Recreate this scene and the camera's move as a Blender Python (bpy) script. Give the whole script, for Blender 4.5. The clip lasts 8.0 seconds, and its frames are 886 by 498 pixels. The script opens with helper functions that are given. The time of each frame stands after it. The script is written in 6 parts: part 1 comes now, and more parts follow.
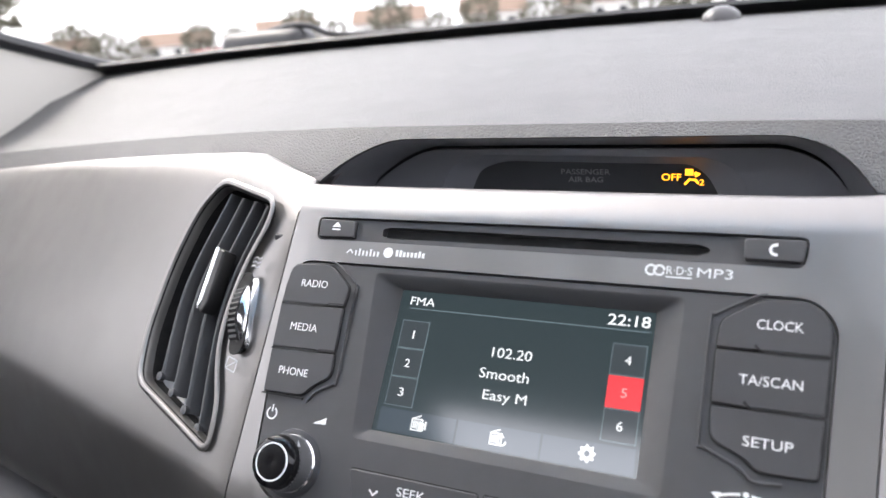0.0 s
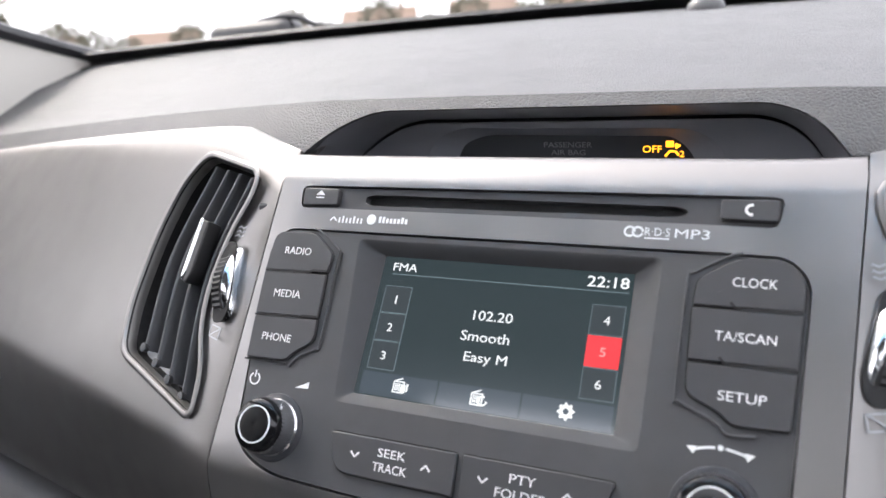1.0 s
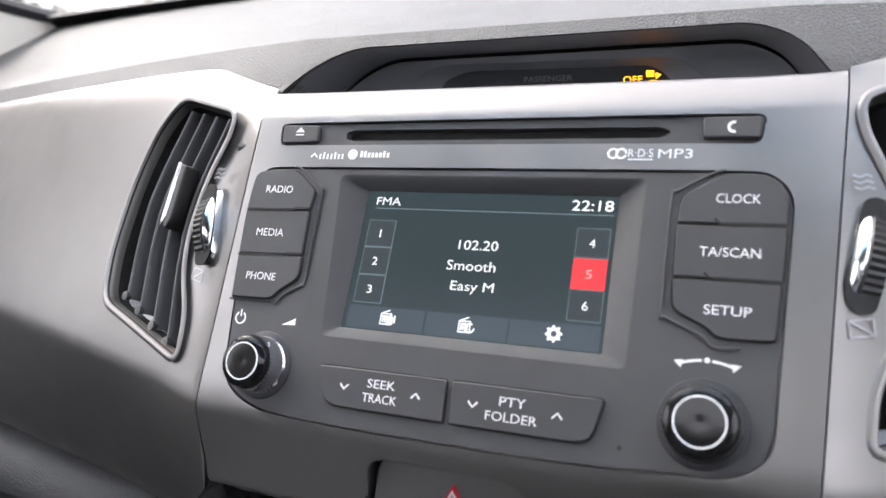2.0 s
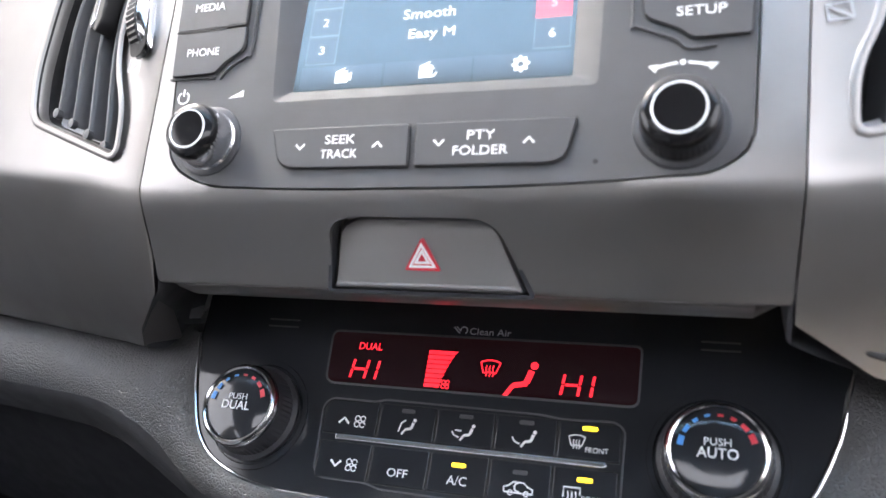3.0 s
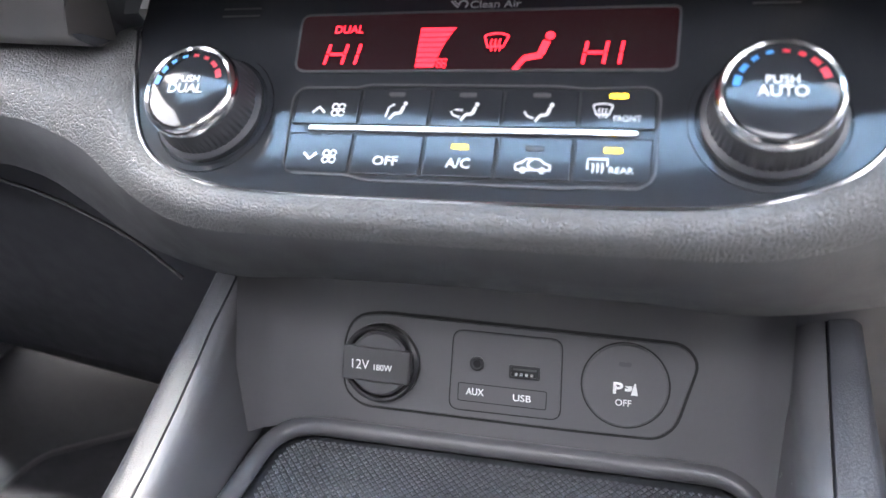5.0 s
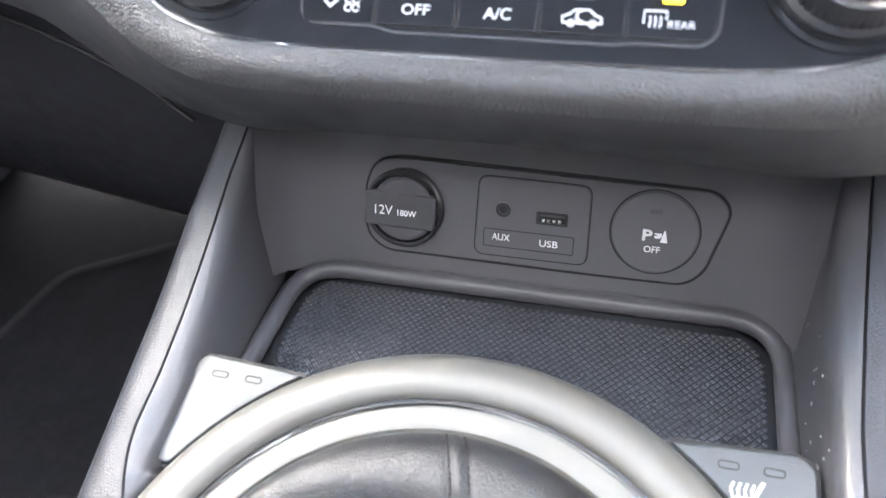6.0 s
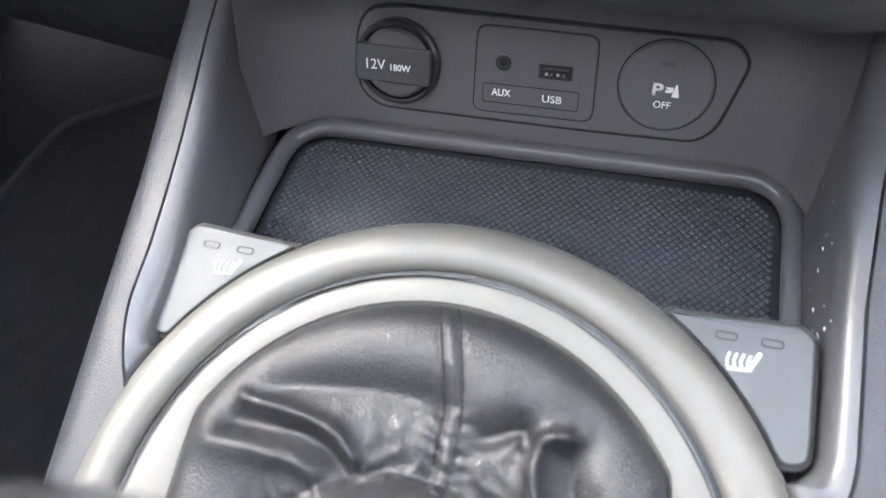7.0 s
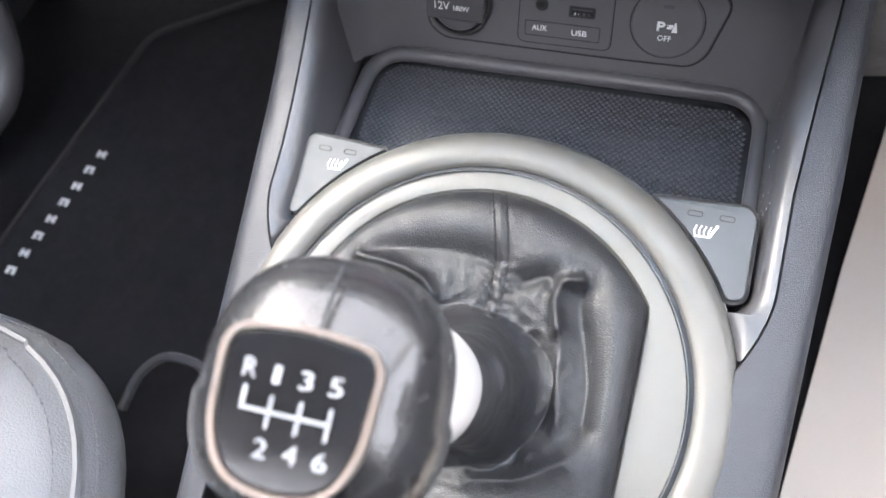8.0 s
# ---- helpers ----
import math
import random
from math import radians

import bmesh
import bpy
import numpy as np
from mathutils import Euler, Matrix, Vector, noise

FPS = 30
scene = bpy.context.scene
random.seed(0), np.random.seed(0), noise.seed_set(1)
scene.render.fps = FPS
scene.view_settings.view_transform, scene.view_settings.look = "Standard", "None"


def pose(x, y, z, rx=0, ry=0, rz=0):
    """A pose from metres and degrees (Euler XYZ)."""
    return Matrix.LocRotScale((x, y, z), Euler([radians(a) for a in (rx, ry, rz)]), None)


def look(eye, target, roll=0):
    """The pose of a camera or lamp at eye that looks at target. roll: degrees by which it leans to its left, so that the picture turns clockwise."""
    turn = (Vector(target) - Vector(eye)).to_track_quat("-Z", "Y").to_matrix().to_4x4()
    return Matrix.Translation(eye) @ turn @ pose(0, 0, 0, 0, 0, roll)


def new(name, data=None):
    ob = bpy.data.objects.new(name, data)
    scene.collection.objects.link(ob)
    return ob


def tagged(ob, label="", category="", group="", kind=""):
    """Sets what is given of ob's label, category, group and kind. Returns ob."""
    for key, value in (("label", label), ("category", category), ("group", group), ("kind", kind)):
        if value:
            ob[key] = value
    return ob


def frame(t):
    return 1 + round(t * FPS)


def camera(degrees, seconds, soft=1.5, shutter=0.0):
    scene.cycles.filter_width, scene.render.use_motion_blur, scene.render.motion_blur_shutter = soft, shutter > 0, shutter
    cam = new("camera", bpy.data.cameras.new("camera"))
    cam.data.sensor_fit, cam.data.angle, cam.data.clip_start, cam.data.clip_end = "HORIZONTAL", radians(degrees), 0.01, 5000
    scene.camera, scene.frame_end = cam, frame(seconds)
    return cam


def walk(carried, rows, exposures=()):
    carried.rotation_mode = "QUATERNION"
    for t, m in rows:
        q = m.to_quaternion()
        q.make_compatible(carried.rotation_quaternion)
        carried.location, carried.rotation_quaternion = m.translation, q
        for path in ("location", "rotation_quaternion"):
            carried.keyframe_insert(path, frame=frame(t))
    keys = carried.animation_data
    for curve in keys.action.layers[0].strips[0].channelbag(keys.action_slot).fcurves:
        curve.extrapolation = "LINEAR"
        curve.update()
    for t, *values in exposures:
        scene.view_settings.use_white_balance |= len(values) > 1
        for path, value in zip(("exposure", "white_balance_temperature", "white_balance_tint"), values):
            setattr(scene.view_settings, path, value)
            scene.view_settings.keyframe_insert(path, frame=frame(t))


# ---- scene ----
cam = camera(60.8, 8.0)
PATH = [
    (0, (0.0955, -0.2120, 0.7450), (-0.7760, 1.4939, 0.1703), -4.73),
    (0.5, (0.0957, -0.2091, 0.7354), (-0.7550, 1.5110, 0.1720), -4.56),
    (1, (0.0999, -0.2173, 0.7321), (-0.7463, 1.5021, 0.1599), -4.25),
    (1.2, (0.1014, -0.2190, 0.7301), (-0.7409, 1.4999, 0.1507), -4.26),
    (2.3, (0.0974, -0.2227, 0.7051), (-0.6606, 1.5020, 0.0339), -6.03),
    (2.5, (0.0972, -0.2236, 0.6907), (-0.6381, 1.5094, 0.0153), -6.33),
    (2.8, (0.0951, -0.2269, 0.6580), (-0.6152, 1.5026, -0.0523), -6.59),
    (3, (0.0912, -0.2379, 0.6387), (-0.5767, 1.5046, -0.0807), -6.82),
    (3.5, (0.0857, -0.2505, 0.6045), (-0.5259, 1.4947, -0.1571), -6.60),
    (4, (0.0815, -0.2488, 0.5919), (-0.4849, 1.4993, -0.1975), -5.84),
    (4.5, (0.0769, -0.2485, 0.5830), (-0.4672, 1.4854, -0.2522), -5.15),
    (5, (0.0624, -0.2347, 0.5450), (-0.4670, 1.4374, -0.4161), -5.05),
    (5.2, (0.0563, -0.2345, 0.5388), (-0.4937, 1.4045, -0.4668), -5.34),
    (6.3, (0.0462, -0.2037, 0.5595), (-0.4123, 1.0338, -0.9433), -7.48),
    (6.5, (0.0491, -0.1972, 0.5559), (-0.4308, 0.9726, -0.9938), -9.21),
    (7, (0.0496, -0.1968, 0.5537), (-0.4102, 0.8142, -1.1096), -11.30),
    (7.5, (0.0574, -0.2159, 0.5994), (-0.4119, 0.6376, -1.1474), -15.32),
    (8, (0.0677, -0.2487, 0.6439), (-0.4428, 0.4983, -1.1397), -19.72),
]
cam.data.dof.use_dof = True
cam.data.dof.focus_distance, cam.data.dof.aperture_fstop = 0.33, 11.0
walk(cam, [(t, look(eye, target, roll)) for t, eye, target, roll in PATH],
     exposures=[(0.0, 1.7), (0.5, 1.65), (1.2, 1.6), (2.5, 2.0), (3.0, 2.45), (3.5, 3.2), (4.5, 3.85), (5.2, 3.85), (6.5, 3.5), (8.0, 3.25)])

# ---- light ----
world = bpy.data.worlds.new("overcast_sky")
scene.world = world
world.use_nodes = True
wn = world.node_tree.nodes
wl = world.node_tree.links
wn.clear()
sky = wn.new("ShaderNodeTexSky")
sky.sky_type = 'NISHITA'
sky.sun_disc = False
sky.sun_elevation = radians(48)
sky.sun_rotation = radians(-70)
sky.air_density, sky.dust_density, sky.ozone_density = 1.0, 6.0, 1.0
cloud = wn.new("ShaderNodeMix")
cloud.data_type = 'RGBA'
cloud.inputs[0].default_value = 0.72
cloud.inputs[7].default_value = (9.6, 9.5, 10.1, 1)
back = wn.new("ShaderNodeBackground")
back.inputs[1].default_value = 0.15
wout = wn.new("ShaderNodeOutputWorld")
wl.new(sky.outputs[0], cloud.inputs[6])
wl.new(cloud.outputs[2], back.inputs[0])
wl.new(back.outputs[0], wout.inputs[0])
sun = new("sun", bpy.data.lights.new("sun", 'SUN'))
sun.data.energy, sun.data.angle, sun.data.color = 0.6, radians(20), (1.0, 0.96, 0.9)
sun.matrix_world = look((-3.0, 1.1, 3.6), (0, 0, 0))

# ---- materials ----


def nodes_of(name):
    m = bpy.data.materials.new(name)
    m.use_nodes = True
    nt = m.node_tree
    return m, nt, nt.nodes["Principled BSDF"]


def mat(name, base, rough=0.5, metal=0.0, var=0.08, scale=40.0, grain="", gscale=900.0, bump=0.1, depth=0.0004, coat=0.0, rvar=0.12, smudge=0.0):
    """A surface with slow tone changes, patchy gloss and a fine relief (noise or hide cells)."""
    m, nt, b = nodes_of(name)
    N, L = nt.nodes, nt.links
    tc = N.new("ShaderNodeTexCoord")
    n1 = N.new("ShaderNodeTexNoise")
    n1.inputs["Scale"].default_value = scale
    n1.inputs["Detail"].default_value = 6
    L.new(tc.outputs["Object"], n1.inputs["Vector"])
    mix = N.new("ShaderNodeMix")
    mix.data_type = 'RGBA'
    mix.inputs[6].default_value = tuple(c * (1 - var) for c in base) + (1,)
    mix.inputs[7].default_value = tuple(min(1, c * (1 + var)) for c in base) + (1,)
    L.new(n1.outputs["Fac"], mix.inputs[0])
    L.new(mix.outputs[2], b.inputs["Base Color"])
    n2 = N.new("ShaderNodeTexNoise")
    n2.inputs["Scale"].default_value = scale * 3.3
    n2.inputs["Detail"].default_value = 8
    L.new(tc.outputs["Object"], n2.inputs["Vector"])
    mr = N.new("ShaderNodeMapRange")
    mr.inputs[1].default_value, mr.inputs[2].default_value = 0.35, 0.7
    mr.inputs[3].default_value, mr.inputs[4].default_value = max(0.02, rough - rvar * rough), min(1, rough + rvar * rough + smudge)
    L.new(n2.outputs["Fac"], mr.inputs[0])
    L.new(mr.outputs[0], b.inputs["Roughness"])
    b.inputs["Metallic"].default_value = metal
    b.inputs["Coat Weight"].default_value = coat
    b.inputs["Coat Roughness"].default_value = 0.08
    if grain:
        bp = N.new("ShaderNodeBump")
        bp.inputs["Strength"].default_value = bump
        bp.inputs["Distance"].default_value = depth
        if grain == "hide":
            v = N.new("ShaderNodeTexVoronoi")
            v.feature = 'DISTANCE_TO_EDGE'
            v.inputs["Scale"].default_value = gscale
            dn = N.new("ShaderNodeTexNoise")
            dn.inputs["Scale"].default_value = gscale * 0.5
            ad = N.new("ShaderNodeMix")
            ad.data_type = 'VECTOR'
            ad.inputs[0].default_value = 0.0012
            L.new(tc.outputs["Object"], ad.inputs[4])
            L.new(tc.outputs["Object"], dn.inputs["Vector"])
            L.new(dn.outputs["Color"], ad.inputs[5])
            L.new(ad.outputs[1], v.inputs["Vector"])
            rm = N.new("ShaderNodeMapRange")
            rm.inputs[2].default_value = 0.22
            L.new(v.outputs["Distance"], rm.inputs[0])
            L.new(rm.outputs[0], bp.inputs["Height"])
        else:
            n3 = N.new("ShaderNodeTexNoise")
            n3.inputs["Scale"].default_value = gscale
            n3.inputs["Detail"].default_value = 3
            L.new(tc.outputs["Object"], n3.inputs["Vector"])
            L.new(n3.outputs["Fac"], bp.inputs["Height"])
        L.new(bp.outputs[0], b.inputs["Normal"])
    return m


def glow(name, color, strength, base=(0.02, 0.02, 0.02), rough=0.25, ior=1.5):
    m, nt, b = nodes_of(name)
    b.inputs["Base Color"].default_value = base + (1,)
    b.inputs["Roughness"].default_value = rough
    b.inputs["IOR"].default_value = ior
    b.inputs["Emission Color"].default_value = color + (1,)
    b.inputs["Emission Strength"].default_value = strength
    return m


silver = mat("satin_silver_paint", (0.258, 0.248, 0.243), 0.38, 0.86, 0.04, 14, "noise", 2600, 0.10, 0.0002)
face_grey = mat("soft_charcoal_plastic", (0.058, 0.058, 0.061), 0.58, 0, 0.06, 30, "noise", 3200, 0.12, 0.0002)
key_grey = mat("charcoal_key_plastic", (0.048, 0.048, 0.051), 0.52, 0, 0.05, 40, "noise", 3000, 0.08, 0.0002)
gap_black = mat("shadow_gap_plastic", (0.008, 0.008, 0.009), 0.7, 0, 0.1, 50)
hide = mat("grained_dash_skin", (0.066, 0.067, 0.070), 0.52, 0, 0.03, 12, "hide", 600, 0.45, 0.0007, rvar=0.04)
pad_hide = mat("grained_pad_skin", (0.075, 0.075, 0.077), 0.48, 0, 0.05, 16, "hide", 620, 0.5, 0.0007, rvar=0.05)
smooth_dark = mat("smooth_dark_plastic", (0.032, 0.033, 0.038), 0.42, 0, 0.10, 25, "noise", 2400, 0.15, 0.0002)
slat_grey = mat("slat_grey_plastic", (0.055, 0.057, 0.062), 0.40, 0, 0.06, 40, "noise", 2400, 0.1, 0.0002)
console_grey = mat("console_grey_plastic", (0.066, 0.066, 0.071), 0.30, 0, 0.04, 22, "noise", 2600, 0.12, 0.0002, rvar=0.03)
console_hide = mat("console_grained_plastic", (0.028, 0.030, 0.036), 0.44, 0, 0.08, 22, "hide", 900, 0.25, 0.0004)
gloss_black = mat("piano_black", (0.020, 0.022, 0.026), 0.06, 0, 0.1, 30, rvar=0.3, smudge=0.05)
chrome = mat("chrome", (0.72, 0.73, 0.75), 0.13, 1.0, 0.03, 40)
satin_chrome = mat("satin_chrome", (0.62, 0.62, 0.62), 0.26, 1.0, 0.04, 60)
white_print = mat("white_print", (0.80, 0.80, 0.80), 0.5, 0, 0.03, 90)
grey_print = mat("grey_print", (0.36, 0.37, 0.39), 0.5, 0, 0.03, 90)
dark_print = mat("dim_grey_print", (0.25, 0.25, 0.27), 0.5, 0, 0.03, 90)
plate_print = mat("worn_plate_print", (0.24, 0.24, 0.25), 0.5, 0, 0.1, 90)
red_paint = mat("red_print", (0.62, 0.03, 0.05), 0.4, 0, 0.04, 90)
blue_paint = mat("blue_print", (0.06, 0.26, 0.62), 0.4, 0, 0.04, 90)
ring_silver = mat("champagne_satin_ring", (0.126, 0.123, 0.113), 0.48, 0.35, 0.05, 20, "noise", 2400, 0.10, 0.0002)
leather = mat("black_boot_leather", (0.014, 0.0145, 0.017), 0.48, 0, 0.14, 28, "hide", 700, 0.24, 0.0006, rvar=0.15)
knob_leather = mat("shiny_worn_leather", (0.016, 0.016, 0.017), 0.24, 0, 0.3, 60, "hide", 420, 0.10, 0.0004, rvar=0.25, coat=0.5)
seam_grey = mat("grey_seat_piping", (0.085, 0.088, 0.094), 0.5, 0, 0.1, 200)
worn_metal = mat("worn_beige_metal", (0.18, 0.145, 0.125), 0.36, 0.6, 0.15, 90, "noise", 1800, 0.2, 0.0002)
switch_grey = mat("switch_grey_plastic", (0.054, 0.059, 0.063), 0.50, 0, 0.05, 40, "noise", 3000, 0.08, 0.0002)
cap_black, cnt, cb = nodes_of("black_cap_plastic")
cb.inputs["Base Color"].default_value = (0.008, 0.008, 0.009, 1)
cb.inputs["Roughness"].default_value = 0.10
cb.inputs["IOR"].default_value = 1.42
hood_grey = mat("hood_blue_grey_plastic", (0.270, 0.278, 0.305), 0.5, 0, 0.05, 25, "noise", 2400, 0.12, 0.0002)
collar_silver = mat("bright_collar_silver", (0.66, 0.65, 0.64), 0.36, 0.55, 0.03, 40, "noise", 2600, 0.05, 0.0002)
plate_black = mat("gear_plate_black", (0.007, 0.007, 0.008), 0.10, 0, 0.1, 30, rvar=0.3, smudge=0.05)
port_grey = mat("port_panel_grey_plastic", (0.092, 0.091, 0.097), 0.40, 0, 0.06, 30, "noise", 2800, 0.12, 0.0002)
# the airbag lens's own dark tone; on the cheeks it paints shaded silver
under_dark = mat("dark_lens_and_shaded_cheek", (0.050, 0.053, 0.060), 0.50, 0, 0.05, 25, "noise", 2600, 0.1, 0.0002)
# the pad's own skin, coloured darker for the shade beneath it
valance_shade = mat("shaded_pad_skin", (0.055, 0.056, 0.060), 0.52, 0, 0.05, 25, "hide", 700, 0.12, 0.0005)
wheel_black = mat("black_thumb_wheel", (0.012, 0.012, 0.013), 0.42, 0, 0.1, 60)
floor_carpet = mat("black_floor_carpet", (0.011, 0.011, 0.013), 0.95, 0, 0.35, 60, "noise", 1400, 0.9, 0.002)
grey_binding = mat("grey_mat_binding", (0.035, 0.034, 0.036), 0.8, 0, 0.2, 200)
seat_leather = mat("grey_seat_leather", (0.112, 0.115, 0.121), 0.36, 0, 0.12, 18, "hide", 480, 0.25, 0.0005)
thread = mat("dark_thread", (0.012, 0.012, 0.014), 0.8, 0, 0.2, 300)
carpet = mat("black_carpet", (0.021, 0.021, 0.024), 0.95, 0, 0.35, 60, "noise", 1400, 0.9, 0.002)
for m0 in (carpet, floor_carpet, grey_binding):
    m0.node_tree.nodes["Principled BSDF"].inputs["Specular IOR Level"].default_value = 0.12
headliner = mat("grey_headliner", (0.14, 0.138, 0.132), 0.9, 0, 0.06, 20, "noise", 1800, 0.3, 0.0006)
pillar_trim = mat("pale_pillar_plastic", (0.56, 0.54, 0.50), 0.6, 0, 0.05, 14, "noise", 1500, 0.2, 0.0004)
beige_paper = mat("pale_beige_paper", (0.60, 0.53, 0.47), 0.85, 0, 0.05, 6, "noise", 500, 0.2, 0.0006)
black_trim = mat("black_glass_border", (0.010, 0.010, 0.012), 0.35, 0, 0.1, 20)
rim_grey = mat("tray_rim_grey_plastic", (0.085, 0.084, 0.090), 0.32, 0, 0.06, 30, "noise", 2600, 0.1, 0.0002)
tray_rubber = mat("tray_rubber", (0.070, 0.074, 0.084), 0.45, 0, 0.1, 30, "noise", 1500, 0.3, 0.0003)
socket_black = mat("black_socket_plastic", (0.016, 0.016, 0.018), 0.34, 0, 0.1, 60, "noise", 1800, 0.1, 0.0002)
amber_led = glow("amber_led", (1.0, 0.62, 0.02), 0.7)
amber_sign = glow("amber_sign", (1.0, 0.34, 0.015), 1.3)
red_lcd = glow("red_segment", (1.0, 0.015, 0.03), 0.38)
lcd_white = glow("screen_white", (0.90, 0.93, 0.95), 0.42, (0.006, 0.006, 0.007), 0.11, 2.0)
lcd_red = glow("screen_red", (0.75, 0.05, 0.06), 0.48, (0.006, 0.006, 0.007), 0.11, 2.0)
lcd_line = glow("screen_line", (0.22, 0.30, 0.33), 0.30, (0.006, 0.006, 0.007), 0.11, 2.0)
lcd_box = glow("screen_box", (0.06, 0.075, 0.085), 0.30, (0.006, 0.006, 0.007), 0.11, 2.0)
lcd_bar = glow("screen_bar", (0.16, 0.21, 0.26), 0.16, (0.006, 0.006, 0.007), 0.11, 2.0)
lcd_pink = glow("screen_pink", (0.75, 0.30, 0.30), 0.5, (0.006, 0.006, 0.007), 0.11, 2.0)


def panel_glass(name, dark, light, base=(0.006, 0.006, 0.007), rough=0.06, ior=1.5):
    """A lit display: extra glow towards its lower edge stands in for reflected glare."""
    m, nt, b = nodes_of(name)
    N, L = nt.nodes, nt.links
    tc = N.new("ShaderNodeTexCoord")
    sep = N.new("ShaderNodeSeparateXYZ")
    L.new(tc.outputs["Generated"], sep.inputs[0])
    ramp = N.new("ShaderNodeValToRGB")
    ramp.color_ramp.elements[0].position, ramp.color_ramp.elements[0].color = 0.12, light + (1,)
    ramp.color_ramp.elements[1].position, ramp.color_ramp.elements[1].color = 0.45, dark + (1,)
    L.new(sep.outputs[1], ramp.inputs[0])
    L.new(ramp.outputs[0], b.inputs["Emission Color"])
    b.inputs["Emission Strength"].default_value = 1.0
    b.inputs["Base Color"].default_value = base + (1,)
    b.inputs["Roughness"].default_value = rough
    b.inputs["IOR"].default_value = ior
    return m


radio_glass = panel_glass("radio_display_glass", (0.012, 0.018, 0.020), (0.016, 0.022, 0.025), rough=0.11, ior=2.0)
climate_glass = panel_glass("climate_display_glass", (0.0012, 0.0002, 0.0003), (0.0015, 0.0002, 0.0004), rough=0.10)


def tray_weave():
    """Rubber mat with a fine moulded diamond relief."""
    m, nt, b = nodes_of("diamond_rubber_mat")
    N, L = nt.nodes, nt.links
    tc = N.new("ShaderNodeTexCoord")
    mp = N.new("ShaderNodeMapping")
    mp.inputs["Rotation"].default_value = (0, 0, radians(45))
    L.new(tc.outputs["Object"], mp.inputs[0])
    hs = []
    for ax in ('X', 'Y'):
        w = N.new("ShaderNodeTexWave")
        w.bands_direction = ax
        w.inputs["Scale"].default_value = 112.0
        L.new(mp.outputs[0], w.inputs["Vector"])
        hs.append(w)
    mu = N.new("ShaderNodeMath")
    mu.operation = 'MINIMUM'
    L.new(hs[0].outputs["Fac"], mu.inputs[0])
    L.new(hs[1].outputs["Fac"], mu.inputs[1])
    bp = N.new("ShaderNodeBump")
    bp.inputs["Strength"].default_value, bp.inputs["Distance"].default_value = 0.15, 0.0004
    L.new(mu.outputs[0], bp.inputs["Height"])
    L.new(bp.outputs[0], b.inputs["Normal"])
    n = N.new("ShaderNodeTexNoise")
    n.inputs["Scale"].default_value = 30
    L.new(tc.outputs["Object"], n.inputs["Vector"])
    mx = N.new("ShaderNodeMix")
    mx.data_type = 'RGBA'
    mx.inputs[6].default_value, mx.inputs[7].default_value = (0.024, 0.026, 0.030, 1), (0.032, 0.034, 0.040, 1)
    L.new(n.outputs["Fac"], mx.inputs[0])
    L.new(mx.outputs[2], b.inputs["Base Color"])
    b.inputs["Roughness"].default_value = 0.5
    return m


tray_mat = tray_weave()

# ---- mesh helpers (lengths in millimetres where a name ends in mm) ----
MM = 0.001


def lean_frame(o, lean, turn=0.0):
    """A flat panel's own axes: x to the right, y up along it, z out of it. lean: degrees back from upright; turn: about the vertical."""
    return Matrix.Translation(o) @ Matrix.Rotation(radians(turn), 4, 'Z') @ Matrix.Rotation(radians(90 - lean), 4, 'X')


def thing(name, m, label, category, group="", kind=""):
    e = new(name)
    e.empty_display_size = 0.02
    e.matrix_basis = m
    return tagged(e, label, category, group, kind)


def to_mesh(bm, name, smooth=35):
    bmesh.ops.recalc_face_normals(bm, faces=bm.faces[:])
    me = bpy.data.meshes.new(name)
    bm.to_mesh(me)
    bm.free()
    if smooth:
        me.shade_smooth()
        me.set_sharp_from_angle(angle=radians(smooth))
    return me


def part(name, bm, material, parent, label="", m=None, smooth=35):
    me = bm if isinstance(bm, bpy.types.Mesh) else to_mesh(bm, name, smooth)
    me.materials.clear()
    me.materials.append(material)
    ob = new(name, me)
    ob.parent = parent
    if m is not None:
        ob.matrix_basis = m
    return tagged(ob, label)


def solid(name, bm, material, label, category, group="", kind="", m=None, smooth=35):
    ob = part(name, bm, material, None, label, m, smooth)
    return tagged(ob, label, category, group, kind)


def arc(cx, cy, r, a0, a1, n):
    return [(cx + r * math.cos(radians(a0 + (a1 - a0) * i / n)), cy + r * math.sin(radians(a0 + (a1 - a0) * i / n))) for i in range(n + 1)]


def round_poly(pts, r, seg=4):
    """Rounds a polygon's corners; r: one radius, or one per corner."""
    out = []
    n = len(pts)
    for i in range(n):
        p0, p, p1 = Vector(pts[i - 1]), Vector(pts[i]), Vector(pts[(i + 1) % n])
        rr = r[i] if isinstance(r, (list, tuple)) else r
        a, b = p0 - p, p1 - p
        d = min(rr, a.length * 0.48, b.length * 0.48)
        if d < 1e-6:
            out.append(tuple(p))
            continue
        A, B = p + a.normalized() * d, p + b.normalized() * d
        for k in range(seg + 1):
            t = k / seg
            out.append(tuple(A * (1 - t) ** 2 + p * 2 * t * (1 - t) + B * t ** 2))
    return out


def area2(pts):
    return sum(pts[i - 1][0] * pts[i][1] - pts[i][0] * pts[i - 1][1] for i in range(len(pts)))


